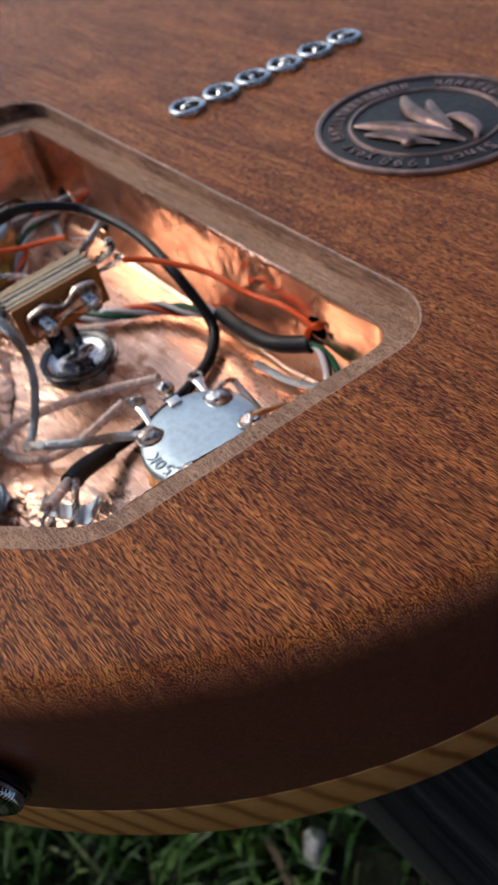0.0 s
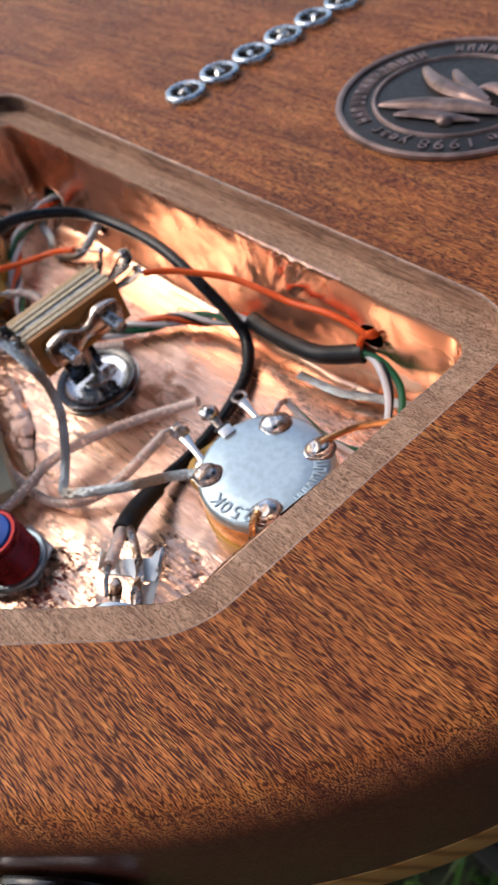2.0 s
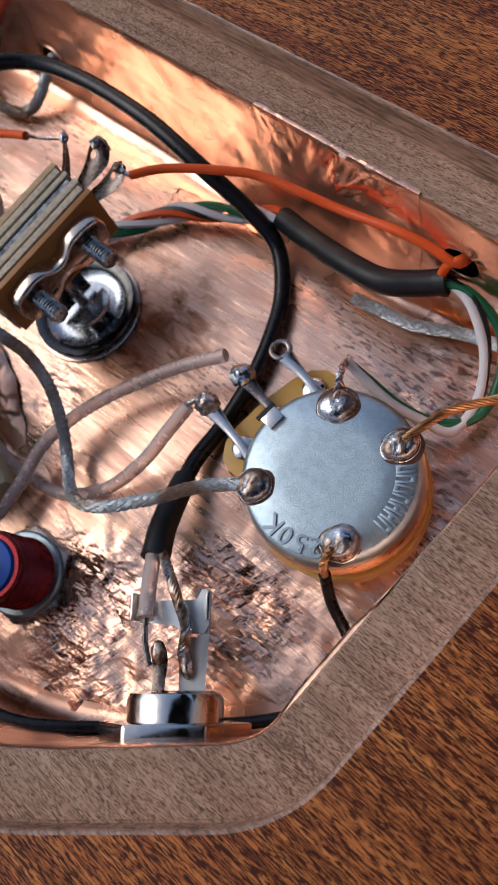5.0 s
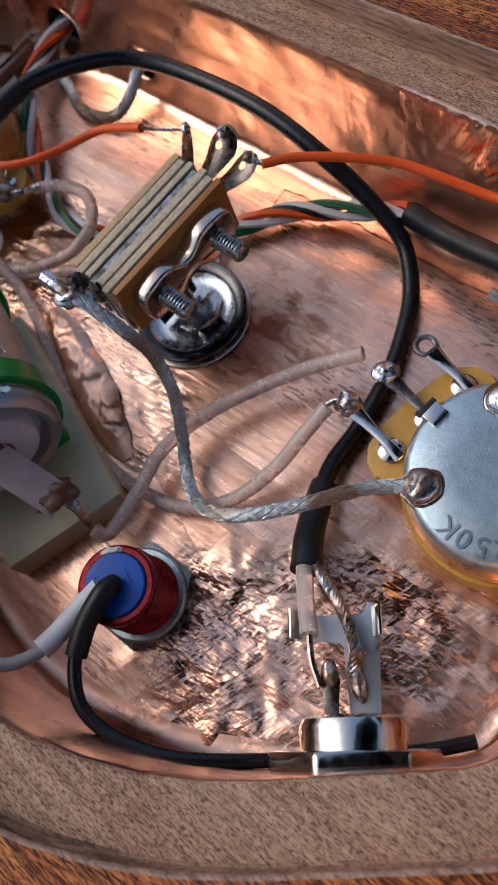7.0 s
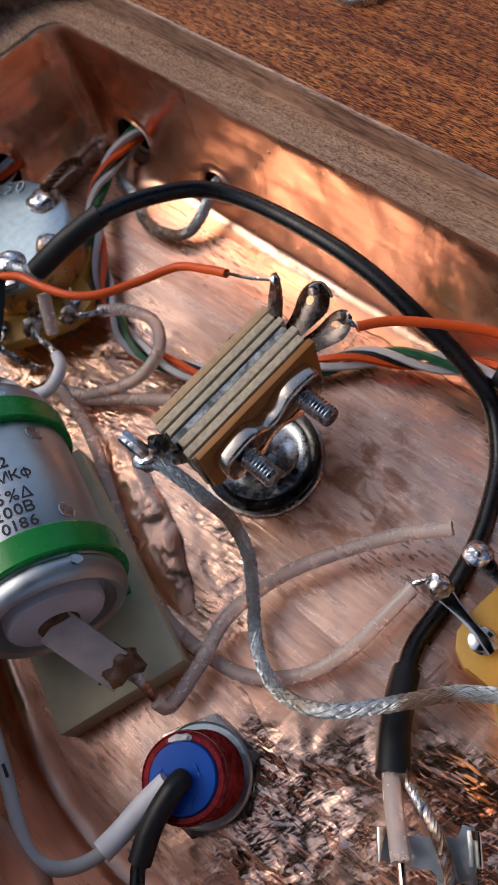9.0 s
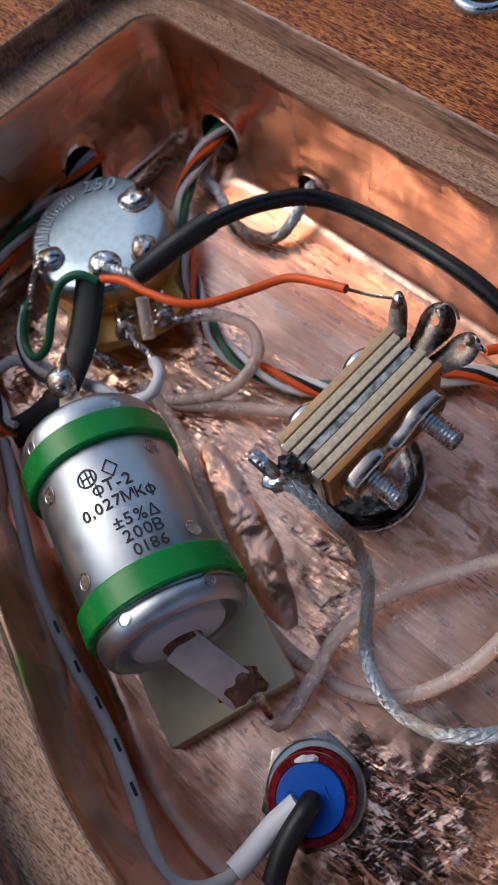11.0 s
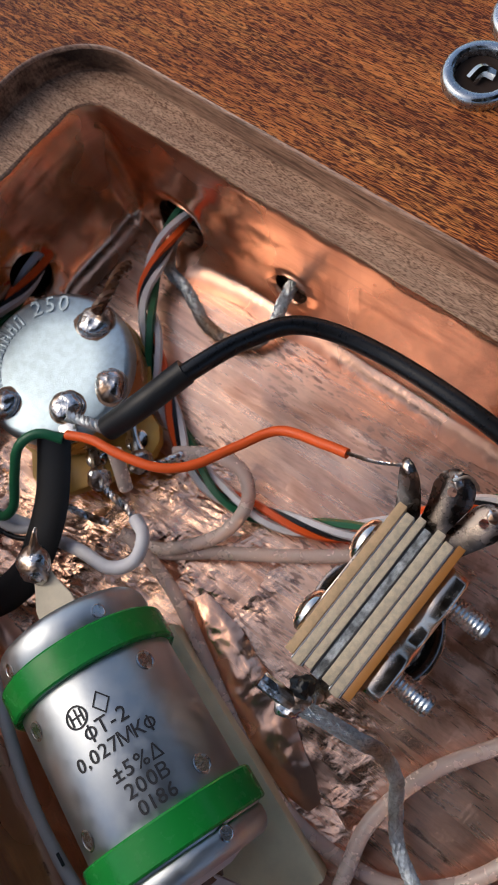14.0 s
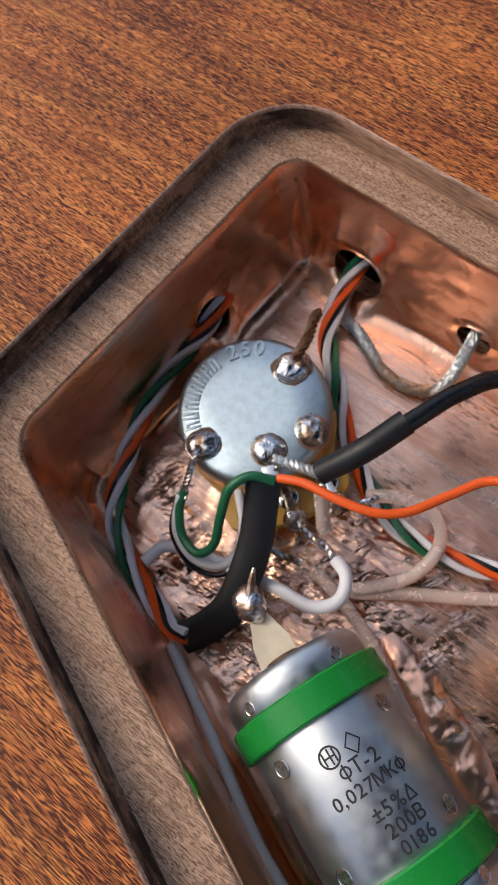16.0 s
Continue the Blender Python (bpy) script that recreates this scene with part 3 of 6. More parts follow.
def dollop(at, rx, ry, h, seed):
    """Solder run out on a flat face: a dome with a spreading, uneven foot."""
    bm = bmesh.new()
    rings, n = [], 36
    for k in range(15):
        t = k / 14
        row = []
        for j in range(n):
            a = 2 * math.pi * j / n
            w = 1 + 0.13 * noise.noise(Vector((math.cos(a) * 1.1 + seed, math.sin(a) * 1.1, seed * 3))) + 0.04 * noise.noise(Vector((math.cos(a) * 3, math.sin(a) * 3 + seed, 1)))
            r = 1.14 - t if t < 0.12 else 1.02 * math.cos((t - 0.12) / 0.88 * math.pi / 2) ** 0.72
            z = h * (0.06 * t / 0.12 if t < 0.12 else 0.06 + 0.94 * math.sin((t - 0.12) / 0.88 * math.pi / 2) ** 0.9)
            x, y = math.cos(a) * r * rx * w, math.sin(a) * r * ry * w
            z += 0.16 * h * t * noise.noise(Vector((x * 0.8 + seed, y * 0.8, seed)))
            row.append(bm.verts.new((at[0] + x, at[1] + y, at[2] + z)))
        rings.append(row)
    for A, B in zip(rings, rings[1:]):
        for j in range(n):
            bm.faces.new((A[j], A[(j + 1) % n], B[(j + 1) % n], B[j]))
    bm.faces.new(rings[-1])
    bm.faces.new(rings[0][::-1])
    return bm


def spoon(p0, p1, across, neck, wide, dish, hole=0.0, thick=0.35, twist=0.0, rise=0.4):
    """A flat stamped lug: narrow neck, rounded dished end with an eye, a little thick."""
    bm = bmesh.new()
    p0, p1 = Vector(p0), Vector(p1)
    along = (p1 - p0).normalized()
    side = (Vector(across) - along * Vector(across).dot(along)).normalized()
    nu, nv = 40, 18
    grid, flat_at = [], []
    length = (p1 - p0).length

    def width(t):
        if t < 0.62:
            return neck + (wide - neck) * (t / 0.62) ** 1.6
        return wide * math.sqrt(max(0.02, 1 - ((t - 0.62) / 0.39) ** 2))
    for i in range(nu + 1):
        row = []
        for j in range(nv + 1):
            t = i / nu
            u, v = (t - 0.68) * length, width(t) * (2 * j / nv - 1)
            r0 = math.hypot(u, v)
            if hole and hole * 0.72 < r0 < hole * 1.38:
                u, v = u * hole / r0, v * hole / r0
                t = u / length + 0.68
            q = v / max(width(t), 0.01)
            s = Matrix.Rotation(radians(twist) * (1 - t), 3, along) @ side
            nrm = s.cross(along)
            row.append(bm.verts.new(p0.lerp(p1, t) + s * v + nrm * (dish * q * q * min(1.0, t * 1.6) - rise * math.sin(math.pi * t))))
            flat_at.append((u, v))
        grid.append(row)
    for i in range(nu):
        for j in range(nv):
            four = [flat_at[a * (nv + 1) + b] for a, b in ((i, j), (i + 1, j), (i + 1, j + 1), (i, j + 1))]
            if hole and math.hypot(sum(f[0] for f in four) / 4, sum(f[1] for f in four) / 4) < hole * 0.96:
                continue
            bm.faces.new((grid[i][j], grid[i + 1][j], grid[i + 1][j + 1], grid[i][j + 1]))
    bmesh.ops.solidify(bm, geom=bm.faces[:], thickness=thick)
    return bm


def braided(pts, radius, carriers=6, pitch=11.0, thin=0.115, flat=1.0, step=0.45):
    """A flat-laid braid: crossing carriers of three fine wires each."""
    path = spline(pts, step)
    fr = frames_along(path)
    bm = bmesh.new()
    for way in (1, -1):
        for k in range(carriers):
            for wire_no in (-1, 0, 1):
                run, s = [], 0.0
                for i, (p, (u, w)) in enumerate(zip(path, fr)):
                    if i:
                        s += (p - path[i - 1]).length
                    a = way * 2 * math.pi * s / pitch + 2 * math.pi * k / carriers
                    rr = radius + 0.10 * math.sin(carriers * 2 * math.pi * s / pitch + (0 if way > 0 else math.pi) + k * math.pi)
                    a += wire_no * thin * 1.9 / radius
                    run.append(p + u * (rr * math.cos(a)) + w * (rr * flat * math.sin(a)))
                sweep(bm, run, thin, 4)
    return bm


def axes(at, x, z):
    """A pose at a place, z along one way, x near another."""
    z = Vector(z).normalized()
    x = (Vector(x) - z * Vector(x).dot(z)).normalized()
    y = z.cross(x)
    m = Matrix((x, y, z)).transposed().to_4x4()
    m.translation = at
    return m


def rounded(corners, radii, grow=0.0, n=10, step=1.0):
    """A closed outline with rounded corners, grown outwards; counter-clockwise corners."""
    P = [Vector(c) for c in corners]
    k = len(P)
    lines = []
    for i in range(k):
        d = (P[(i + 1) % k] - P[i]).normalized()
        nrm = Vector((d.y, -d.x))
        lines.append((P[i] + nrm * grow * SHARE[i], d))
    Q = []
    for i in range(k):
        (a, d), (b, e) = lines[i - 1], lines[i]
        t = ((b - a).x * e.y - (b - a).y * e.x) / (d.x * e.y - d.y * e.x)
        Q.append(a + d * t)
    out = []
    for i in range(k):
        prev, cur, nxt = Q[i - 1], Q[i], Q[(i + 1) % k]
        d0, d1 = (cur - prev).normalized(), (nxt - cur).normalized()
        turn = d0.angle(d1)
        r = radii[i] + grow
        cut = r * math.tan(turn / 2)
        c = cur - d0 * cut + Vector((-d0.y, d0.x)) * r
        start = (cur - d0 * cut) - c
        for s in range(n + 1):
            ang = turn * s / n
            out.append(c + Vector((start.x * math.cos(ang) - start.y * math.sin(ang), start.x * math.sin(ang) + start.y * math.cos(ang))))
        # straight run to the next corner
        r2 = radii[(i + 1) % k] + grow
        nn = Q[(i + 2) % k]
        turn2 = d1.angle((nn - nxt).normalized())
        e0, e1 = out[-1], nxt - d1 * (r2 * math.tan(turn2 / 2))
        m = SIDES[i]
        for s in range(1, m):
            out.append(e0.lerp(e1, s / m))
    return out


# ---- plan of the routed cavity ----
CORNERS = [(-103.5, 87.6), (-65.8, -23.2), (-11.5, -31.1), (37.4, 5.2), (-55.5, 123.4)]
RADII = [6.0, 55.0, 9.0, 5.0, 5.0]
SIDES = [88, 40, 50, 120, 48]
SHARE = [1.0, 0.95, 1.0, 0.8, 0.98]        # the cover recess is not equally wide on all sides
LEDGE, BACK, FLOOR = 0.3, 5.0, -27.0


def lean(x, y):
    """The back of the guitar is not quite parallel to the cavity floor."""
    return -0.59 - 0.0445 * x - 0.0331 * y


def leaned(bm):
    for v in bm.verts:
        v.co.z += lean(v.co.x, v.co.y)
    return bm


inner = rounded(CORNERS, RADII)
recess = rounded(CORNERS, RADII, 7.3)
N = len(inner)


def inside(p, poly):
    hit = False
    for a, b in zip(poly, poly[1:] + poly[:1]):
        if (a.y > p[1]) != (b.y > p[1]) and p[0] < (b.x - a.x) * (p[1] - a.y) / (b.y - a.y) + a.x:
            hit = not hit
    return hit


# wire holes through the cavity walls: centre and radii along the wall and upwards
HOLES = [((-49.3, 110.5, -21.8), 5.2, 3.7), ((-35.2, 92.5, -20.8), 3.1, 2.6), ((-74.2, 108.4, -19.2), 3.8, 4.8), ((23.7, 22.6, -12.2), 2.8, 2.6)]


def in_hole(p, grow=0.0):
    for c, a, b in HOLES:
        flat_d = math.hypot(p[0] - c[0], p[1] - c[1])
        if (flat_d / (a + grow)) ** 2 + ((p[2] - c[2]) / (b + grow)) ** 2 < 1:
            return True
    return False


# ---- guitar body ----
U, Pd, MID = Vector((0.515, -0.857)), Vector((-0.857, -0.515)), Vector((16, 109))


def outline():
    half = []
    for a in range(0, 96, 3):      # lower bout: radius 135 about (16, 40) in body coordinates
        half.append((16 + 135 * math.cos(radians(a)), 40 + 135 * math.sin(radians(a))))
    up = spline([(half[-1][0], half[-1][1], 0), (-40, 163, 0), (-95, 128, 0), (-140, 116, 0), (-190, 130, 0), (-240, 143, 0), (-290, 128, 0), (-325, 80, 0), (-335, 30, 0)], 6)
    half += [(v.x, v.y) for v in up[1:]]
    tail = [(151, q) for q in (-30, -20, -10, 0, 10, 20, 30)]
    loop = tail + half + [(u, -p) for u, p in reversed(half)]
    pts = [MID + U * u + Pd * p for u, p in loop]
    area = sum(a.x * b.y - a.y * b.x for a, b in zip(pts, pts[1:] + pts[:1]))
    return pts if area > 0 else pts[::-1]


rim = outline()
NR = len(rim)


def shrunk(d):
    out = []
    for i in range(NR):
        t = (rim[(i + 1) % NR] - rim[i - 1]).normalized()
        out.append(rim[i] + Vector((-t.y, t.x)) * d)
    return out


def ring(bm, pts, z):
    return [bm.verts.new((p.x, p.y, z)) for p in pts]


def bridge(bm, A, B, skip=None):
    n = len(A)
    for k in range(n):
        q = (A[k], A[(k + 1) % n], B[(k + 1) % n], B[k])
        if skip and skip(sum((v.co for v in q), Vector()) / 4):
            continue
        bm.faces.new(q)


def build_body():
    body = thing("guitar_body", (0, 0, 0), "mahogany guitar body lying face down with its open copper-lined control cavity", "guitar")
    bm = bmesh.new()
    R0 = 5.5
    loops = [ring(bm, shrunk(R0 * (1 - math.sin(radians(a))) + 0.0), BACK - R0 * (1 - math.cos(radians(a)))) for a in (0, 12, 25, 38, 50, 62, 75, 90)]
    loops.append(ring(bm, rim, -34.2))
    loops.append(ring(bm, shrunk(0.3), -34.5))
    for A, B in zip(loops, loops[1:]):
        bridge(bm, A, B)
    bm.faces.new(loops[-1])
    # recess for the cover plate, its broken edge paled as a painted highlight
    brink = ring(bm, rounded(CORNERS, RADII, 7.3 + 0.42), BACK)
    edges = []
    for L in (loops[0], brink):
        for k in range(len(L)):
            edges.append(bm.edges.get((L[k], L[(k + 1) % len(L)])) or bm.edges.new((L[k], L[(k + 1) % len(L)])))
    bmesh.ops.triangle_fill(bm, edges=edges, use_beauty=True, normal=(0, 0, 1))
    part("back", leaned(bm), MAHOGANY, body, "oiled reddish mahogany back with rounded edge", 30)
    bm = bmesh.new()
    cut = [ring(bm, rounded(CORNERS, RADII, 7.3 + 0.42), BACK), ring(bm, rounded(CORNERS, RADII, 7.3 + 0.2), BACK - 0.05), ring(bm, rounded(CORNERS, RADII, 7.3 + 0.06), BACK - 0.22), ring(bm, recess, BACK - 0.6)]
    for A, B in zip(cut, cut[1:]):
        bridge(bm, A, B)
    part("recess_edge", leaned(bm), EDGE_GLINT, body, "edge of the cover recess, painted pale as a highlight", 60)
    # routed ledge and cavity walls of raw wood
    bm = bmesh.new()
    side = [ring(bm, recess, BACK - 0.62), ring(bm, recess, 2.6), ring(bm, recess, LEDGE + 0.3), ring(bm, rounded(CORNERS, RADII, 7.0), LEDGE)]
    for A, B in zip(side, side[1:]):
        bridge(bm, A, B)
    part("recess_side", leaned(bm), CUT, body, "darker routed side of the cover recess")
    bm = bmesh.new()
    rows = [ring(bm, rounded(CORNERS, RADII, 7.0), LEDGE), ring(bm, rounded(CORNERS, RADII, 6.5), LEDGE), ring(bm, rounded(CORNERS, RADII, 5), LEDGE), ring(bm, rounded(CORNERS, RADII, 2.5), LEDGE), ring(bm, rounded(CORNERS, RADII, 0.25), LEDGE), ring(bm, inner, LEDGE - 0.3)]
    rows += [ring(bm, inner, z) for z in np.linspace(-1.0, -32.0, 36)]
    for i, (A, B) in enumerate(zip(rows, rows[1:])):
        bridge(bm, A, B, (lambda c: in_hole(c + Vector((0, 0, lean(c.x, c.y))), 1.6)) if i > 4 else None)
    bm.faces.new(rows[-1])
    part("routed_ledge", leaned(bm), RAW, body, "raw sawn mahogany ledge and cavity walls")
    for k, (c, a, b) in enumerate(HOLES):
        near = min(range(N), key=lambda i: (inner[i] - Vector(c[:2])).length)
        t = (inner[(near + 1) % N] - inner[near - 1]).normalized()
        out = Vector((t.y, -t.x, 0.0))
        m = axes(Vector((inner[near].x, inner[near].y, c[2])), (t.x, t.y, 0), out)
        # lining near-black: the hole's shade put into its colour
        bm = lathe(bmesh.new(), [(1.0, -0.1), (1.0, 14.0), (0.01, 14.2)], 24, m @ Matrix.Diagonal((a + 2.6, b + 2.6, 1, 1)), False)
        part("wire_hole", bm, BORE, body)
    bm = bmesh.new()
    L = [ring(bm, shrunk(0.4), -34.6), ring(bm, rim, -35.0), ring(bm, rim, -47.5), ring(bm, shrunk(0.5), -48.4), ring(bm, shrunk(1.4), -48.7)]
    for A, B in zip(L, L[1:]):
        bridge(bm, A, B)
    bm.faces.new(L[0][::-1])
    bm.faces.new(L[-1])
    part("top_plate", leaned(bm), PINE, body, "golden pine top with dark slanting growth rings")
    return body


def facet_height(x, y, cell):
    """Height of a field of tilted flat facets, in units of the cell."""
    p = Vector((x / cell + 0.5 * noise.noise(Vector((x / cell, y / cell, 3.0))), y / cell, 0.5))
    q = noise.voronoi(p)[1][0]
    a = 6.28 * noise.cell(q * 7.3) + 12.0 * noise.cell(q * 3.1)
    return (p.x - q.x) * math.cos(a) + (p.y - q.y) * math.sin(a)


def floor_height(x, y):
    """Relief of the foil on the cavity floor: calm in the middle, crumpled near the jack, the button and the far corner."""
    z = 0.3 * noise.noise(Vector((x * 0.05, y * 0.05, 0.3)))
    rough = 0.04 + sum(a * max(0.0, 1 - ((x - u) ** 2 + (y - v) ** 2) / r ** 2) for u, v, r, a in ((-1, -17, 26, 0.5), (-40, -12, 20, 0.7), (-52, 26, 16, 0.6), (-84, 64, 28, 1.0), (14, 8, 16, 0.3)))
    z += rough * (0.6 * facet_height(x + 0.4 * y, y - 0.4 * x, 8.0) + 0.22 * facet_height(x, y, 3.6))
    z += rough * 0.10 * noise.noise(Vector((x * 0.5, y * 0.5, 7.0)))
    return z


def build_lining():
    lining = thing("copper_shielding", (-35, 45, FLOOR), "crinkled copper foil lining the cavity floor and walls", "shielding", kind="structure")
    lining["category"] = "shielding"
    step = 0.75
    edge = rounded(CORNERS, RADII, 0.6)
    bm = bmesh.new()
    xs, ys = np.arange(-106, 40, step), np.arange(-34, 124, step)
    grid = {}
    for i, x in enumerate(xs):
        for j, y in enumerate(ys):
            if inside((x, y), edge):
                grid[i, j] = bm.verts.new((x, y, FLOOR + floor_height(x, y)))
    for (i, j), v in list(grid.items()):
        q = [grid.get(k) for k in ((i, j), (i + 1, j), (i + 1, j + 1), (i, j + 1))]
        if all(q):
            bm.faces.new(q)
    part("floor_foil", bm, FOIL_FLOOR, lining, "bright crinkled copper foil", 180)
    # further lengths of foil lapped over the first
    keep = rounded(CORNERS, RADII, -1.2)
    for k, (cx, cy, turn, long, wide) in enumerate(((-14, 24, -52, 88, 40), (-62, 16, -70, 74, 30), (-46, 74, -48, 60, 34))):
        bm = bmesh.new()
        ca, sa = math.cos(radians(turn)), math.sin(radians(turn))
        grid = {}
        for i in range(int(long / 0.8) + 1):
            for j in range(int(wide / 0.8) + 1):
                u, v = i * 0.8 - long / 2, j * 0.8 - wide / 2
                if abs(v) > wide / 2 - 1.2:
                    v += 0.25 * noise.noise(Vector((u * 0.15, k, v)))
                x, y = cx + u * ca - v * sa, cy + u * sa + v * ca
                if inside((x, y), keep):
                    grid[i, j] = bm.verts.new((x, y, FLOOR + floor_height(x, y) + 0.10 + 0.05 * k))
        for (i, j), v in list(grid.items()):
            q = [grid.get(n) for n in ((i, j), (i + 1, j), (i + 1, j + 1), (i, j + 1))]
            if all(q):
                bm.faces.new(q)
        part("foil_sheet", bm, FOIL_FLOOR, lining, "", 180)
    # a raised, crushed fold beside the capacitor
    bm = bmesh.new()
    line = spline([(-59.6, 52, 0), (-58.4, 47, 0), (-56.2, 39, 0), (-53.4, 29.5, 0), (-50.4, 20.5, 0)], 0.45)
    rows = []
    for i, p in enumerate(line):
        t = (line[min(i + 1, len(line) - 1)] - line[max(i - 1, 0)]).normalized()
        out = Vector((t.y, -t.x, 0))
        u = i / (len(line) - 1)
        wide = (0.9 + 3.1 * math.sin(math.pi * u) ** 0.7) * (1 + 0.18 * noise.noise(Vector((u * 7, 2, 0))))
        tall = 1.5 * math.sin(math.pi * u) * (1 + 0.3 * noise.noise(Vector((u * 6, 8, 0))))
        row = []
        for j in range(19):
            v = j / 9 - 1
            q = p + out * v * wide
            hump = max(0.0, 1 - abs(v + 0.12) ** 2.6) ** 0.8
            dent = 0.55 * facet_height(q.x, q.y, 2.6) + 0.3 * facet_height(q.x + 40, q.y, 1.2)
            row.append(bm.verts.new((q.x, q.y, FLOOR + floor_height(q.x, q.y) + 0.3 + tall * hump * (1 + 0.4 * dent))))
        rows.append(row)
    for A, B in zip(rows, rows[1:]):
        for j in range(18):
            bm.faces.new((A[j], A[j + 1], B[j + 1], B[j]))
    part("foil_fold", bm, FOIL_WALL, lining, "raised crushed fold in the copper foil", 50)
    # wall foil in overlapping lengths, each with its own torn top edge
    cuts = [0, 60, 112, 172, 232, 300, N]
    for c, (a, b) in enumerate(zip(cuts, cuts[1:])):
        bm = bmesh.new()
        inset = 0.25 + 0.04 * (c % 2)
        cols = []
        for k in range(a, b + 3):
            p = inner[k % N]
            t = (inner[(k + 1) % N] - inner[k % N - 1]).normalized()
            nrm = Vector((-t.y, t.x))
            top = LEDGE + lean(p.x, p.y) - 0.25 - 0.4 * abs(noise.noise(Vector((k * 0.11, c, 0)))) - 0.35 * abs(noise.noise(Vector((k * 0.5, c, 2))))
            if c == 3:
                top += 0.7 * max(0.0, 1 - abs(k - 168) / 12)
            flare = 3.6 * min(1.0, max(0.0, min(k - 224, 342 - k) / 15))
            soft = min(1.0, max(0.0, min(k - 318, N + 14 - k) / 14))
            pleat = soft * (0.3 * noise.noise(Vector((k * 0.30, c, 9))) + 0.12 * noise.noise(Vector((k * 0.8, c, 4))))
            col = []
            proud = 0.55 * min(1.0, max(0.0, min(k - 156, 174 - k) / 5))
            for row, z in enumerate([top, top - 0.25] + list(np.linspace(top - 0.9, FLOOR + 1.1, 30)) + [FLOOR + 0.6]):
                d = inset + 0.16 * (noise.noise(Vector((p.x * 0.22, p.y * 0.22, z * 0.22))) + 0.5 * noise.noise(Vector((p.x * 0.7, p.y * 0.7, z * 0.5))))
                d += max(0.0, (FLOOR + 1.4 - z)) ** 2 * 0.6 + flare * max(0.0, -z / 27) ** 3
                d += soft * 2.6 * max(0.0, (FLOOR + 9 - z) / 9) ** 2 + pleat * min(1.0, max(0.0, -z / 14)) + 0.6 * abs(pleat)
                if row < 2:
                    d = (0.04, 0.16)[row]
                d += proud * max(0.0, 1 - row / 8) if row else 0.0
                sh = 0.0
                for hc, ha, hb in HOLES:
                    du, dz = (p - Vector(hc[:2])).dot(t), z - hc[2]
                    e = math.hypot(du / ha, dz / hb) if (p - Vector(hc[:2])).length < 8 else 9.0
                    if 0.6 < e < 1.5:
                        sh, z = du / e - du, hc[2] + dz / e
                col.append(bm.verts.new((p.x + nrm.x * max(d, 0.05) + t.x * sh, p.y + nrm.y * max(d, 0.05) + t.y * sh, z)))
            # turned out on the floor
            for d in (flare + 2.6 * soft + 1.9, flare + 2.6 * soft + 2.8, flare + 2.6 * soft + 3.6 + 1.1 * noise.noise(Vector((k * 0.13, c, 5))) + 0.4 * noise.noise(Vector((k * 0.6, c, 7)))):
                x, y = p.x + nrm.x * d, p.y + nrm.y * d
                col.append(bm.verts.new((x, y, FLOOR + floor_height(x, y) + 0.23)))
            cols.append(col)
        for A, B in zip(cols, cols[1:]):
            for i in range(len(A) - 1):
                q = (A[i], B[i], B[i + 1], A[i + 1])
                if not in_hole(sum((v.co for v in q), Vector()) / 4, -0.06):
                    bm.faces.new(q)
        part("wall_foil", bm, FOIL_WALL, lining, "copper foil strip pressed to the wall", 180)
    # a further patch on the long wall, badly creased, its torn top edge turned out on the ledge
    bm = bmesh.new()
    cols = []
    fine = 4
    for kk in range(238 * fine, 262 * fine + 1):
        k, f = divmod(kk, fine)
        p = inner[k].lerp(inner[k + 1], f / fine)
        t = (inner[k + 1] - inner[k - 1]).normalized()
        nrm = Vector((-t.y, t.x))
        along = (kk / fine - 238) / 24
        deep = max(0.0, 1 - abs(along - 0.48) / 0.24)
        edge = min(1.0, along * 8, (1 - along) * 8)
        lip = 0.15 + 0.5 * abs(noise.noise(Vector((kk * 0.06, 3, 0)))) + 0.12 * abs(noise.noise(Vector((kk * 0.3, 8, 0))))
        col = []
        high = LEDGE + lean(p.x, p.y)
        for out, z in ((-lip, 0.05), (-0.1, 0.08), (0.25, 0.0)):
            col.append(bm.verts.new((p.x + nrm.x * out, p.y + nrm.y * out, z + high)))
        for z in np.linspace(-0.5, -16.0, 48):
            w = z * 0.35
            fold = abs(noise.noise(Vector((kk * 0.07 + w * 0.4, w * 0.2, 1)))) + 0.45 * abs(noise.noise(Vector((kk * 0.16 + w * 0.8, w * 0.4, 5))))
            fade = min(1.0, (z + 16.0) / 3.0)
            under = 0.25 + 0.16 * (noise.noise(Vector((p.x * 0.22, p.y * 0.22, (z + high) * 0.22))) + 0.5 * noise.noise(Vector((p.x * 0.7, p.y * 0.7, (z + high) * 0.5))))
            d = under + 0.04 + 0.1 * edge + edge * (0.10 * noise.noise(Vector((kk * 0.05, z * 0.2, 2))) + (0.2 + 1.7 * deep * max(0.0, 1 - abs(z + 5.5) / 7.5)) * fold)
            d += 3.6 * max(0.0, -(z + high) / 27) ** 3
            col.append(bm.verts.new((p.x + nrm.x * (d + 0.03 * fade), p.y + nrm.y * (d + 0.03 * fade), z + high)))
        cols.append(col)
    for A, B in zip(cols, cols[1:]):
        for i in range(len(A) - 1):
            bm.faces.new((A[i], B[i], B[i + 1], A[i + 1]))
    part("foil_patch", bm, FOIL_PATCH, lining, "creased copper foil patch with a torn edge", 32)
    return lining


build_body()
build_lining()

# ---- bench and lawn under the guitar ----
GROUND = -600.0


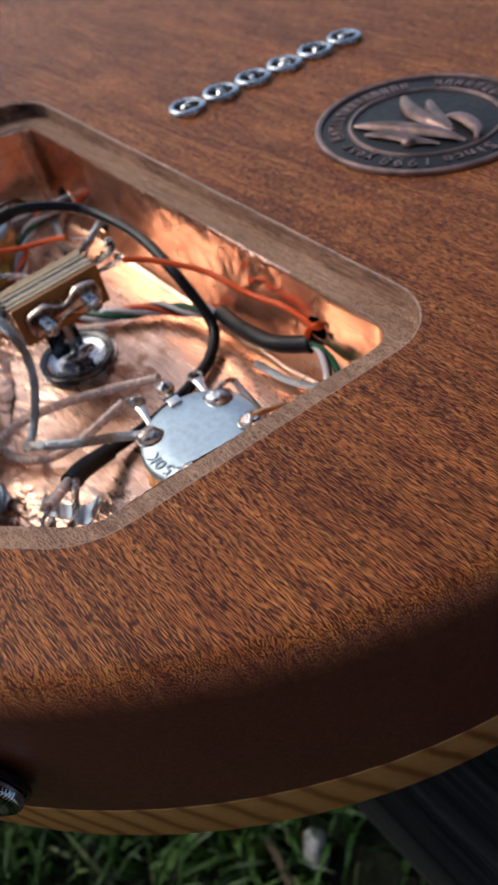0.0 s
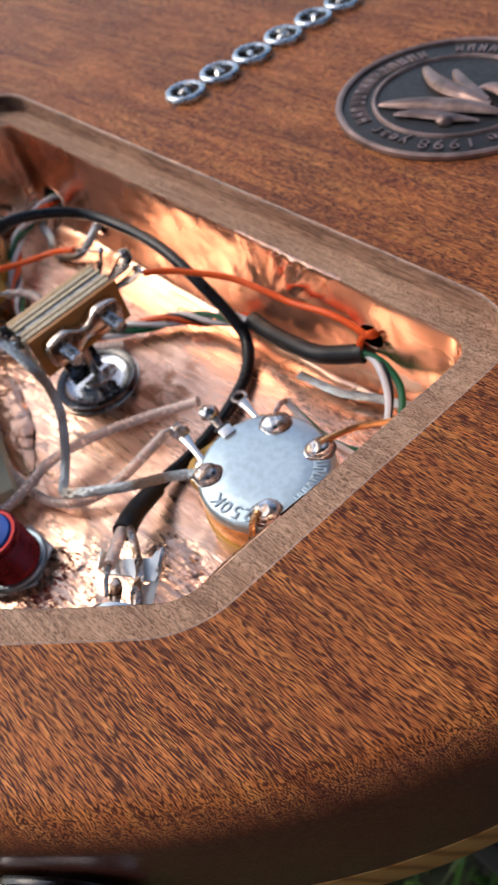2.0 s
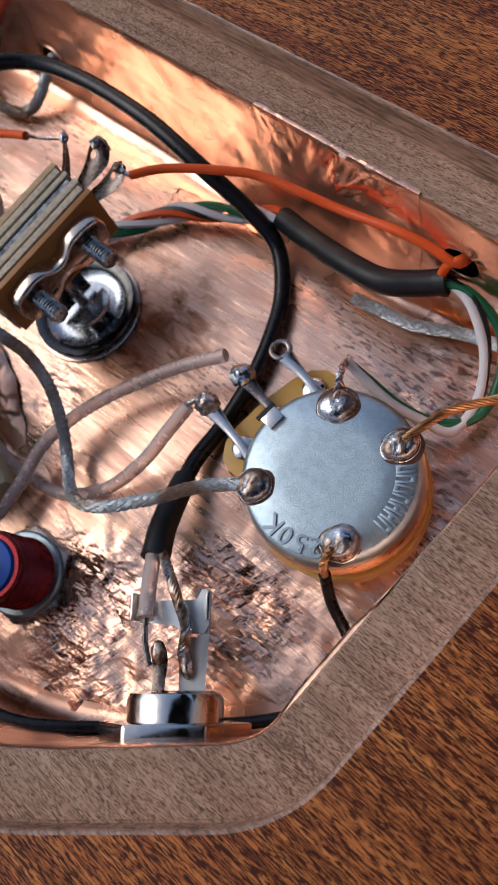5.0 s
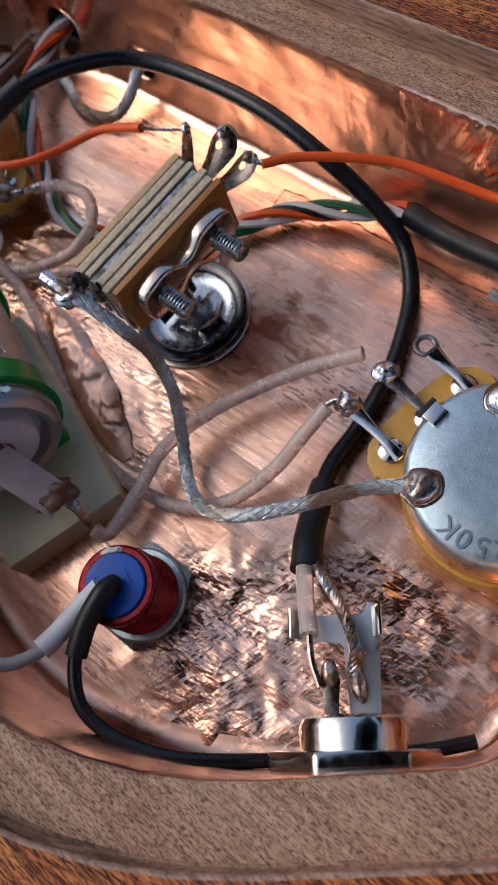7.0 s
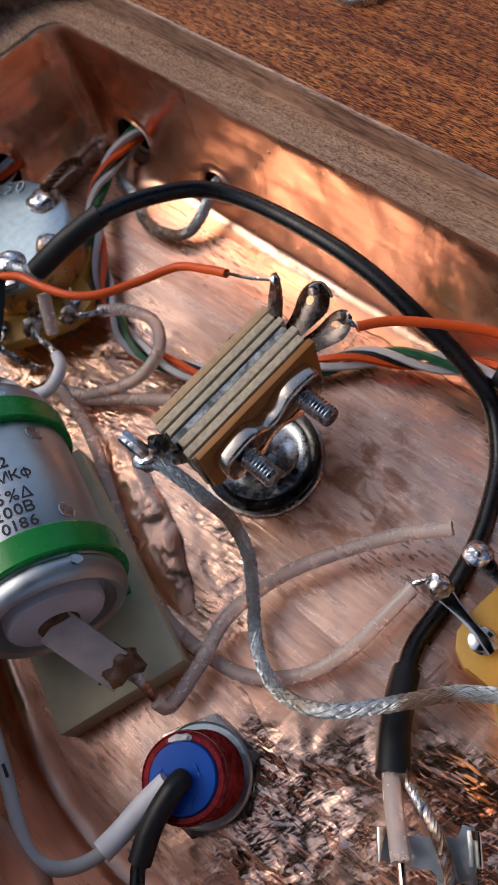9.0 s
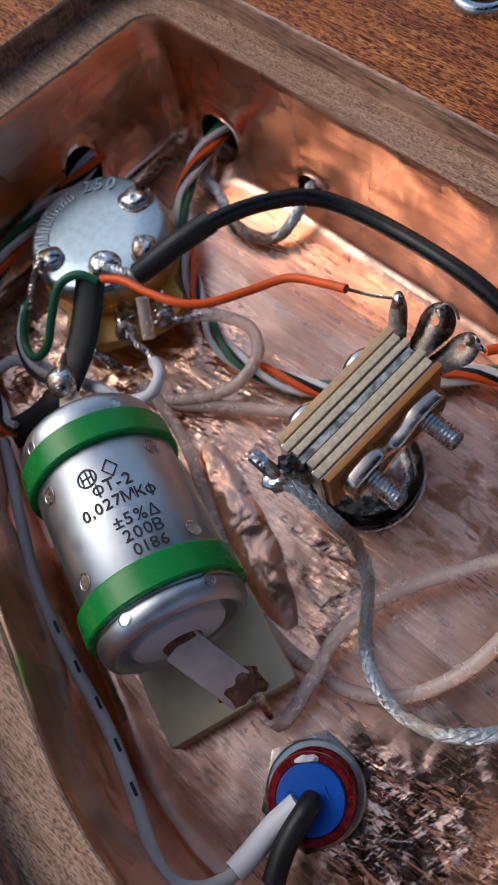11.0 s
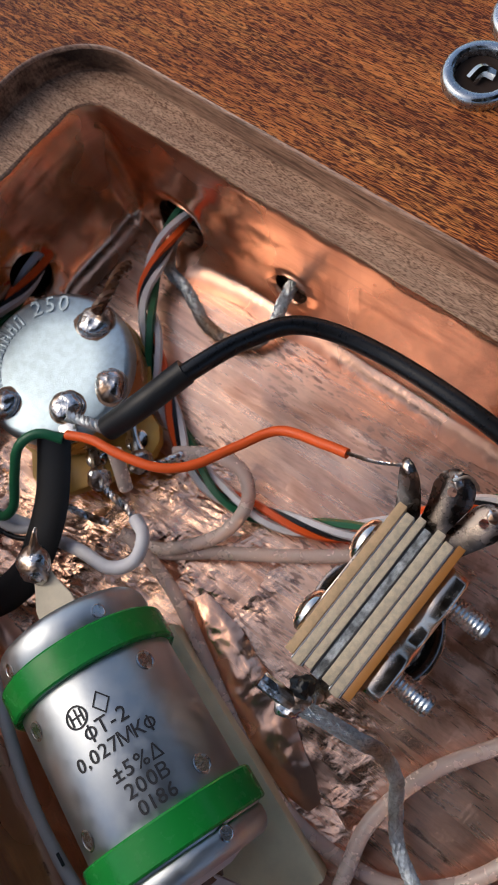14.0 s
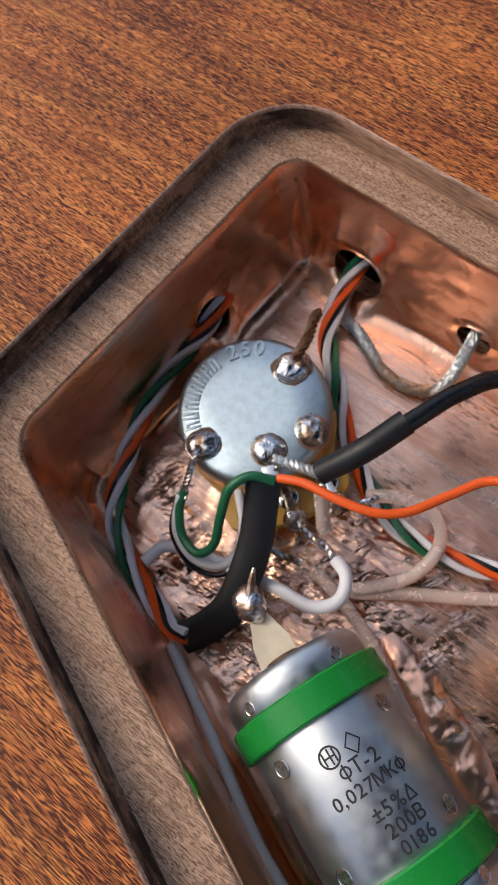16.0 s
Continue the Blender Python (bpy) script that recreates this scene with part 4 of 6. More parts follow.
def build_ground():
    bm = bmesh.new()
    s = [-200000, -20000, -3000, -900, -300, 0, 300, 900, 3000, 20000, 200000]
    g = [[bm.verts.new((x, y, GROUND)) for y in s] for x in s]
    for i in range(len(s) - 1):
        for j in range(len(s) - 1):
            bm.faces.new((g[i][j], g[i + 1][j], g[i + 1][j + 1], g[i][j + 1]))
    tagged(part("ground", bm, SOIL), "dark earth of a garden lawn", "ground", kind="structure")
    rng = random.Random(4)
    verts, faces = [], []
    for k in range(17000):
        x, y = rng.uniform(-620, 420), rng.uniform(-250, 620)
        # thin and patchy, thinned to dark earth for the bench's shadow
        thick = 0.72 + 0.8 * noise.noise(Vector((x * 0.014, y * 0.014, 2.0))) - 0.55 * min(max((x + 110) / 140, 0.0), 1.0)
        if rng.random() > max(thick, 0.1):
            continue
        h, w = rng.uniform(20, 85), rng.uniform(0.9, 3.0)
        if rng.random() < 0.16:
            h, w = rng.uniform(25, 55), rng.uniform(4.0, 7.5)      # broad weed leaves
        a, lean = rng.uniform(0, 6.28), rng.uniform(0.1, 0.9)
        cx, sx = math.cos(a), math.sin(a)
        n0 = len(verts)
        for t in (0, 0.35, 0.7):
            off = lean * h * t * t
            ww = w * (1 - 0.5 * t)
            for s in (-1, 1):
                verts.append(((x + cx * off - sx * ww * s) * MM, (y + sx * off + cx * ww * s) * MM, (GROUND + h * t * (1 - 0.2 * lean * t)) * MM))
        verts.append(((x + cx * lean * h) * MM, (y + sx * lean * h) * MM, (GROUND + h * (1 - 0.25 * lean)) * MM))
        faces += [(n0, n0 + 1, n0 + 3, n0 + 2), (n0 + 2, n0 + 3, n0 + 5, n0 + 4), (n0 + 4, n0 + 5, n0 + 6)]
    me = bpy.data.meshes.new("grass")
    me.from_pydata(verts, [], faces)
    me.materials.append(BLADE)
    tagged(new("grass", me), "green grass growing below the bench", "grass", kind="stuff")


def build_litter():
    stone = blob((-52, 73, GROUND + 16), (10, 16, 14), 5, 0.16)
    tagged(part("stone", stone, PALE_STONE), "small pale grey stone lying in the grass", "stone")
    for pts, r in (((( -126, 150, GROUND + 22), (-100, 102, GROUND + 20), (-74, 50, GROUND + 14), (-52, 0, GROUND + 8)), 4.2),
                   (((-262, 176, GROUND + 24), (-300, 150, GROUND + 26), (-340, 118, GROUND + 16)), 5.0)):
        tagged(part("stick", tube(list(pts), r, 10, 6.0), BARK), "thin dry brown stick lying in the grass", "stick", "sticks in the grass")


def build_enclosure():
    """Unseen walls added to block low sky behind and beside the bench."""
    for k, (x, y, w, d) in enumerate(((0, -1450, 3600, 120), (1500, 450, 120, 2800))):
        h = 1250
        bm = block((w, d, h), Matrix.Translation((x, y, GROUND + h / 2)), 4)
        # the near wall is warm-coloured to bounce light on the guitar's side
        tagged(part("garden_wall", bm, PLANK if k else BOUNCE_WALL), "unseen plain board wall, added to block low sky" if k else "unseen plain warm wall, added to block sky and bounce light", "wall", kind="structure")


def build_shade_roof():
    """Unseen board roof, added so that light comes from the far side alone."""
    bm = block((3600, 1080, 60), pose(318, -334, 1130, 0, 0, 40), 4)
    tagged(part("porch_roof", bm, PLANK), "unseen plain dark board roof, added to shade from overhead", "roof", kind="structure")


def build_bench():
    bench = thing("bench", (150, 0, GROUND), "weathered dark grey wooden bench under the guitar", "bench")
    d = Vector((0.64, -0.768, 0.0))
    side = Vector((0.768, 0.64, 0.0))
    top = -94.0
    for k in range(3):
        mid = Vector((19, -40, top - 14)) + side * (62 + k * 132) + d * (-160)
        m = axes(mid, d, (0, 0, 1))
        part("slat", block((900, 124, 28), m, 2.5), PLANK, bench, "split grey slat")
    for s in (-520, 220):
        mid = Vector((19, -40, top - 28 - 20)) + side * 195 + d * s
        part("bearer", block((60, 392, 40), axes(mid, d, (0, 0, 1)), 2), PLANK, bench)
        for q in (-150, 150):
            h = top - 68 - GROUND
            part("leg", block((55, 55, h), axes(mid + side * q + Vector((0, 0, -20 - h / 2)), d, (0, 0, 1)), 2), PLANK, bench)
    batten = thing("batten", (90, 120, top), "plain wooden batten laid on the bench under the guitar", "batten")
    under = -48.7 + lean(110, 150)
    m = axes(Vector((110, 150, (top + under) / 2)), d, (0, 0, 1))
    bm = block((300, 60, under - top), m, 1.5)
    for v in bm.verts:
        if v.co.z > (top + under) / 2:
            v.co.z += lean(v.co.x, v.co.y) - lean(110, 150)
    part("block", bm, PLANK, batten)


# ---- things on the back of the guitar ----
SLOPE = (-0.0331, 0.0445, 0.0)


def build_ferrules():
    x0, y0 = -4.2, 102.4
    z0 = BACK + lean(x0, y0)
    first = thing("string_ferrule", (x0, y0, z0), "shiny nickel string ferrule sunk in the guitar back", "ferrule", "row of string ferrules")
    m = Matrix.Translation((x0, y0, z0))
    bm = lathe(bmesh.new(), [(5.0, -0.3), (5.1, 0.8), (4.95, 1.35), (4.6, 1.65), (3.9, 1.7), (3.55, 1.5), (3.4, 1.0), (3.35, 0.4), (3.3, -6.0)], 40, m, False)
    part("flange", bm, THREAD, first)
    # dark disc over the uncut wood, painted for the shade in the hole
    part("bore", lathe(bmesh.new(), [(3.32, -0.4), (3.32, 0.45), (2.7, 0.25), (0.1, 0.2)], 24, m), BORE, first, "dark disc in place of the bore's shade")
    part("string_end", tube([(x0 - 1.4, y0 - 0.2, z0 + 0.4), (x0, y0 + 0.3, z0 + 1.0), (x0 + 1.4, y0 - 0.2, z0 + 0.3)], 0.9, 8, 0.3), CHROME, first, "ball end of a string")
    first.rotation_euler = SLOPE
    for k in range(1, 6):
        x, y = x0 + 8.7 * k, y0 + 6.4 * k
        copy_thing(first, Matrix.Translation((x * MM, y * MM, (BACK + lean(x, y)) * MM)) @ Euler(SLOPE).to_matrix().to_4x4() @ Matrix.Rotation(radians(70 * k), 4, "Z"))


def ring_bars(parent, c, r, a0, a1, count, h, w, z, mat, rise):
    """Small raised bars on an arc, in place of worn lettering."""
    rng = random.Random(int(r * 10))
    for k in range(count):
        a = radians(a0 + (a1 - a0) * (k + 0.5) / count)
        m = axes(Vector((c[0] + r * math.cos(a), c[1] + r * math.sin(a), z)), (-math.sin(a), math.cos(a), 0), (0, 0, 1))
        bm = block((w * 0.3, h, rise), m @ Matrix.Translation((-w * 0.3, 0, 0)), 0.08)
        block((w * 0.3, h, rise), m @ Matrix.Translation((w * 0.3, 0, 0)), 0.08, bm)
        block((w * 0.5, h * 0.26, rise), m @ Matrix.Translation((0, h * rng.choice((-0.35, 0, 0.35)), 0)), 0.06, bm)
        part("raised_bar", bm, mat, parent)


def build_medallion():
    c = (53.0, 74.6)
    high = BACK + lean(*c)
    med = thing("medallion", (*c, high), "round dark bronze medallion with raised coppery relief, set in the wood", "medallion")
    m = Matrix.Translation((*c, high))
    part("disc", lathe(bmesh.new(), [(25.3, -3.0), (25.3, 0.15), (24.7, 0.35), (0.5, 0.35)], 72, m), BRONZE, med)
    part("outer_ring", lathe(bmesh.new(), [(25.3, 0.2), (25.2, 0.9), (24.5, 1.15), (23.8, 0.9), (23.7, 0.3)], 72, m, False), RELIEF, med, "raised rim")
    part("inner_ring", lathe(bmesh.new(), [(17.6, 0.3), (17.4, 0.8), (17.0, 0.95), (16.6, 0.8), (16.4, 0.3)], 64, m, False), RELIEF, med, "raised ring")
    ring_bars(med, c, 20.4, 92, 192, 14, 3.3, 1.8, high + 0.45, RELIEF, 0.5)
    stamped(med, "year", c, 20.2, 214, 4.4, high + 0.6, RELIEF, True, 0.66)
    stamped(med, "1998", c, 20.2, 250, 4.6, high + 0.6, RELIEF, True, 0.75)
    stamped(med, "Since", c, 20.2, 289, 4.4, high + 0.6, RELIEF, True, 0.65)
    ring_bars(med, c, 20.4, -40, 76, 16, 3.3, 1.8, high + 0.45, RELIEF, 0.5)

    # the relief in the middle: tapering blades, a round boss and raised curved arms
    def z(p, h=1.0):
        return (c[0] + p[0], c[1] + p[1], high + h)

    def swell(lo, hi):
        return lambda t: lo + hi * math.sin(math.pi * min(1.0, t * 1.05)) ** 0.8
    part("long_blade", tube([z((-16, 1.2)), z((-11, -1)), z((-4, -5)), z((2, -9.5), 1.3), z((6.5, -14), 1.2)], swell(0.5, 1.9), 10, 0.6, 0.6), RELIEF, med)
    part("lower_blade", tube([z((-14, -4)), z((-9, -6.2)), z((-4, -10)), z((1, -13.5))], swell(0.4, 1.2), 8, 0.6, 0.5), RELIEF, med)
    part("arm", tube([z((-3.2, 12.5)), z((-2.8, 7)), z((-1.5, 1), 1.4), z((1, -4), 1.6), z((4.5, -9.5), 1.4)], swell(0.9, 1.2), 10, 0.6, 0.7), RELIEF, med)
    part("arm", tube([z((2.2, 8.5)), z((2.2, 3)), z((3, -2.5), 1.4), z((4.6, -7.5), 1.4)], swell(0.7, 0.9), 8, 0.6, 0.7), RELIEF, med)
    part("claw", tube([z((4, -1.5)), z((6.4, -2.6), 1.5), z((8.4, -6), 1.6), z((9.6, -10.5), 1.4), z((8.6, -14))], swell(0.6, 0.9), 8, 0.6, 0.8), RELIEF, med)
    part("boss", blob(z((-5, -10.4), 0.7), (1.9, 1.9, 1.2), 3.0, 0.05), RELIEF, med)


# ---- potentiometers ----
    med.rotation_euler = SLOPE


def stamped(parent, text, c, r, a_mid, size, z, mat, outward=True, spread=1.0):
    """Raised characters set round an arc."""
    n = len(text)
    pitch = size * 0.86 / r * spread
    for k, ch in enumerate(text):
        if ch == " ":
            continue
        a = radians(a_mid) - (k - (n - 1) / 2) * pitch * (1 if outward else -1)
        me = letters(ch, size, 0.14, 0.02)
        x = Vector((math.sin(a), -math.cos(a), 0)) * (1 if outward else -1)
        m = axes(Vector((c[0] + r * math.cos(a), c[1] + r * math.sin(a), z)), x, (0, 0, 1))
        bm = bmesh.new()
        bm.from_mesh(me)
        bmesh.ops.transform(bm, matrix=m, verts=bm.verts[:])
        part("stamped_character", bm, mat, parent)


def letters(text, size, thick=0.06, bold=0.0):
    """A mesh of flat characters in the built-in font, centred, in millimetres."""
    cu = bpy.data.curves.new("characters", "FONT")
    cu.body, cu.size, cu.align_x, cu.align_y = text, size, "CENTER", "CENTER"
    cu.extrude, cu.resolution_u, cu.offset = thick, 3, bold
    ob = bpy.data.objects.new("characters", cu)
    scene.collection.objects.link(ob)
    me = bpy.data.meshes.new_from_object(ob)
    bpy.data.objects.remove(ob)
    bpy.data.curves.remove(cu)
    return me


def build_pot(c, lug_angle, label, bars, digits, notch, reach):
    pot = thing("potentiometer", (*c, FLOOR), label, "potentiometer", "pair of potentiometers")
    m = Matrix.Translation((*c, 0))
    top = -13.3
    bm = lathe(bmesh.new(), [(12.05, -15.6), (12.1, -15.2), (11.95, -14.3), (11.55, -13.65), (10.9, top), (6.0, top + 0.02), (0.3, top + 0.03)], 72, m)
    part("case", bm, TIN, pot, "dull tinned steel cover")
    # amber stands for the copper foil mirrored in the cover's side
    part("case_side", lathe(bmesh.new(), [(12.15, -20.6), (12.22, -20.0), (12.16, -15.5), (12.06, -15.25)], 72, m), COPPER_REFLEX, pot, "side of the cover, painted amber for reflected copper")
    la = radians(lug_angle)
    d, s = Vector((math.cos(la), math.sin(la), 0)), Vector((-math.sin(la), math.cos(la), 0))
    # wafer with a straight tongue towards the lugs
    poly = []
    for k in range(40):
        a = la + radians(48) + (2 * math.pi - radians(96)) * k / 39
        poly.append((c[0] + 12.6 * math.cos(a), c[1] + 12.6 * math.sin(a)))
    for q, w in ((12.2, -10.6), (14.6, -9.9), (16.2, -8.2), (17.0, -5.5), (17.3, 0), (17.0, 5.5), (16.2, 8.2), (14.6, 9.9), (12.2, 10.6)):
        poly.append((c[0] + d.x * q + s.x * w, c[1] + d.y * q + s.y * w))
    part("wafer", prism(poly, -23.2, -20.8, Matrix(), 0.25), AMBER, pot, "amber resin wafer")
    part("mounting_plate", lathe(bmesh.new(), [(12.3, FLOOR + 0.1), (12.5, FLOOR + 0.8), (12.5, -23.6), (12.2, -23.3)], 56, m), AMBER if bars[4] else TIN, pot)
    for k, w in enumerate((-6.6, 0.0, 6.6)):
        end = reach - (1.6 if k == bars[5] else 0.6)
        p = [Vector((*c, 0)) + d * q + s * w + Vector((0, 0, z)) for q, z in ((11.5, -19.3), (14.0, -18.9), ((14 + end) / 2, -18.7), (end, -18.4))]
        lug = part("lug", tube([tuple(v) for v in p], lambda t: 0.95 - 0.3 * math.sin(math.pi * min(1.0, t * 1.25)) + 0.35 * max(0.0, t - 0.8) / 0.2, 10, 0.3, 0.3), LUG if k == 1 else CHROME, pot, "tinned solder lug")
        part("rivet", lathe(bmesh.new(), [(1.8, 0), (1.8, 0.5), (1.2, 0.9), (0.2, 0.9)], 20, Matrix.Translation(tuple(Vector((*c, -20.85)) + d * 13.4 + s * w))), CHROME, lug)
        loop = [tuple(p[-1] + d * (1.0 + 1.35 * math.cos(q)) + s * (1.35 * math.sin(q))) for q in np.linspace(0, 6.2, 14)]
        part("eyelet", tube(loop, 0.42, 8, 0.3, 0.8), LUG, lug, "tinned eye")
        if k != bars[5]:
            part("lug_solder", blob(tuple(p[-1] + d * 0.8 + Vector((0, 0, 0.2))), (1.85, 1.75, 1.5), k + c[0], 0.16), SOLDER, lug, "solder bead")
    # bent tab of the cover
    na = la + radians(notch)
    tm = axes(Vector((c[0] + 10.9 * math.cos(na), c[1] + 10.9 * math.sin(na), top + 0.2)), (-math.sin(na), math.cos(na), 0), (0, 0, 1))
    part("cover_tab", block((2.6, 2.2, 0.5), tm, 0.2), CHROME, pot)
    # solid black bar, painted for the shade in the slot
    part("tab_slot", block((3.2, 0.7, 0.3), tm @ Matrix.Translation((0, -1.5, -0.12)), 0.08), INK, pot, "black bar for the shaded slot beside the bent tab")
    ring_bars(pot, c, 9.7, bars[0], bars[1], bars[2], 2.6, 1.3, top + 0.05, STAMP, 0.26)
    stamped(pot, digits, c, 9.7, bars[3], 3.5, top + 0.1, STAMP, True, 0.72)
    return pot


def solder_joint(parent, at, size, seed):
    part("solder_joint", dollop((at[0], at[1], -13.3), size[0] * 1.0, size[1] * 0.95, size[2] * 0.9, seed), SOLDER, parent, "shiny solder lump", 60)
    part("flux_ring", dollop((at[0] + 0.2 * math.sin(seed), at[1] + 0.2 * math.cos(seed * 2), -13.285), size[0] * 1.04, size[1] * 1.0, 0.05, seed + 9), FLUX, parent, "brown flux residue")


def build_pots():
    one = build_pot((0.2, -1.0), 117, "round tinned potentiometer with soldered lugs and wires on its back", (-62, -8, 7, -131, True, 0), "250K", 5, 21.3)
    solder_joint(one, (-9.9, -0.2, -12.6), (2.3, 2.2, 1.5), 1)
    solder_joint(one, (9.8, 0.2, -12.4), (2.4, 2.2, 1.5), 2)
    solder_joint(one, (3.2, 7.6, -12.5), (2.5, 2.2, 1.5), 3)
    solder_joint(one, (-0.4, -10.3, -12.3), (2.4, 2.3, 1.8), 4)
    two = build_pot((-71.0, 88.6), -83, "round tinned potentiometer with four solder joints near the cavity corner", (112, 188, 8, 84, False, 0), "250", -4, 17.4)
    solder_joint(two, (-63.6, 93.3, -12.3), (2.8, 2.5, 1.6), 5)
    solder_joint(two, (-79.6, 84.6, -12.5), (2.5, 2.3, 1.6), 6)
    solder_joint(two, (-70.2, 81.4, -12.2), (2.4, 2.4, 1.8), 7)
    solder_joint(two, (-63.2, 82.6, -12.2), (2.1, 2.6, 1.9), 8)


# ---- capacitor ----
WIDTH = {",": 0.28, "М": 0.76, "К": 0.62, "Ф": 0.70, "%": 0.78, "-": 0.42, "1": 0.42, "Δ": 0.66}


def build_capacitor():
    a, b = Vector((-62.97, 18.98, -9.4)), Vector((-74.2, 50.1, -11.6))
    ax = (b - a).normalized()
    L = (b - a).length
    m = axes(a, ax.cross(Vector((0, 0, 1))), ax)      # x to the print's right, y down
    right, up = m.to_3x3().col[0].copy(), -m.to_3x3().col[1]
    R = 10.1
    cap = thing("capacitor", (-68.7, 35.5, -20.8), "large silver film capacitor with two green plastic bands and black print", "capacitor")
    prof = [(5.6, 2.2), (7.2, 2.0), (7.8, 1.2), (8.1, 0.1), (8.8, -0.25), (9.5, 0.1), (R - 0.1, 0.9), (R, 1.6), (R, 2.4), (R - 0.2, 2.7), (R, 3.0), (R, L - 4.6), (R - 0.25, L - 4.1), (R, L - 3.6), (R, L - 1.8), (R - 0.1, L - 0.9), (9.5, L - 0.1), (8.8, L + 0.25), (8.1, L - 0.1), (7.8, L - 1.2), (7.2, L - 2.0), (5.6, L - 2.2)]
    can = part("can", lathe(bmesh.new(), prof, 72, m), CAN, cap, "brushed aluminium can")
    for s in (5.0, L - 6.0):
        bandp = [(R + 0.02, -2.1), (R + 0.75, -2.05), (R + 0.95, -1.8), (R + 0.95, 1.8), (R + 0.75, 2.05), (R + 0.02, 2.1)]
        part("band", lathe(bmesh.new(), bandp, 64, m @ Matrix.Translation((0, 0, s)), False), BAND, cap, "glossy green plastic band")
        foot = Matrix.Translation(m @ Vector((0, 0, s))) @ m.to_3x3().to_4x4()
        part("band_foot", block((15, 3.2, 3.9), foot @ Matrix.Translation((0, R + 0.2, 0)), 0.5), BAND, cap)
    # small pressed dents along the seams: shallow cups
    for s, ang in ((9.3, 40), (9.3, -54), (L - 10.5, 40), (L - 10.5, -54), (1.9, 20), (1.9, -45), (L - 2.7, 38), (L - 2.7, -40)):
        q = radians(90 + ang)
        rad = right * math.cos(q) + up * math.sin(q)
        small = s < 3 or s > L - 3
        dm = axes(a + ax * s + rad * (R - 0.03), ax, rad)
        k = 0.75 if small else 1.0
        part("dent", lathe(bmesh.new(), [(1.25 * k, 0.05), (1.05 * k, 0.1), (0.85 * k, -0.0), (0.5 * k, -0.02), (0.05, -0.02)], 20, dm), THREAD, can, "pressed dent")
    for e, w in ((0.0, -1), (L, 1)):
        dm = m @ Matrix.Translation((0, 0, e))
        part("end_disc", lathe(bmesh.new(), [(6.5, -2.4 * w), (6.5, -0.3 * w), (6.2, 0.2 * w), (4.0, 0.9 * w), (0.4, 1.0 * w)], 48, dm), CERAMIC, cap, "whitish sealed end disc")
        part("eyelet", lathe(bmesh.new(), [(2.8, 0.8 * w), (2.5, 1.5 * w), (1.4, 1.7 * w), (0.3, 1.5 * w)], 24, dm), FLUX, cap)
    # flat terminals
    t0, t1 = a - ax * 1.9 + up * 1.2, Vector((-56.8, 11.6, -14.2))
    way = (t1 - t0).normalized()
    lo = axes((t0 + t1) / 2, way.cross(Vector((0.2, -0.3, 0.9))), Vector((0.2, -0.3, 0.9)) - way * Vector((0.2, -0.3, 0.9)).dot(way))
    lugA = part("terminal", block((5.0, (t1 - t0).length + 1.5, 0.5), lo, 0.2), TERMINAL, cap, "flat stained terminal strip")
    part("terminal_solder", blob((-57.2, 12.9, -14.1), (3.4, 2.5, 1.5), 9, 0.25), FLUX, lugA, "brown-stained solder")
    part("terminal_solder", tube([(-56.6, 12.4, -14.8), (-55.0, 10.6, -15.8), (-54.2, 8.2, -18.5)], lambda t: 1.1 - 0.7 * t, 8, 0.5), SOLDER, lugA)
    f0, f1 = b + ax * 0.4 - right * 0.6, Vector((-77.0, 58.6, -11.4))
    far = (f1 - f0).normalized()
    side = far.cross(Vector((0, 0, 1))).normalized()
    bmt = bmesh.new()
    for w0, q in ((3.0, -0.25), (3.0, 0.25)):
        up_q = side.cross(far) * q
        for t, w in ((0.0, 2.9), (0.45, 2.6), (0.8, 1.5), (1.0, 1.2)):
            for sgn in (-1, 1):
                bmt.verts.new(f0.lerp(f1, t) + side * (w * sgn) + up_q)
    bmt.verts.ensure_lookup_table()
    for k in range(3):
        i = 2 * k
        for quad in ((i, i + 1, i + 3, i + 2), (i + 8, i + 10, i + 11, i + 9), (i, i + 2, i + 10, i + 8), (i + 1, i + 9, i + 11, i + 3)):
            bmt.faces.new([bmt.verts[j] for j in quad])
    bmt.faces.new([bmt.verts[j] for j in (0, 8, 9, 1)])
    bmt.faces.new([bmt.verts[j] for j in (6, 7, 15, 14)])
    lugB = part("terminal", bmt, CREAM, cap, "flat cream tapered terminal strip")
    part("terminal_solder", blob((-77.4, 59.4, -10.8), (2.3, 2.8, 2.0), 10, 0.10), SOLDER, lugB, "bright solder lump")
    part("terminal_solder", tube([(-77.2, 60.0, -10.2), (-76.2, 62.5, -8.9), (-75.6, 63.8, -8.6)], lambda t: 1.1 - 0.9 * t, 8, 0.4), SOLDER, lugB)
    # black print wrapped on the can
    for text, s, off, size in (("ФТ-2", 18.3, 1.9, 2.45), ("0,027МКФ", 15.9, 1.8, 2.25), ("±5%Δ", 12.9, 3.0, 2.4), ("200В", 10.7, 3.0, 2.35), ("0186", 8.55, 3.2, 2.25)):
        bm = bmesh.new()
        widths = [WIDTH.get(ch, 0.56) * size for ch in text]
        x = -sum(widths) / 2
        for ch, w in zip(text, widths):
            x += w / 2
            me = letters("O" if ch == "Ф" else ch, size * (0.8 if ch == "Ф" else 1.0), 0.0, 0.0 if ch == "Δ" else 0.024)
            me.transform(Matrix.Translation((x, 0, 0)))
            bm.from_mesh(me)
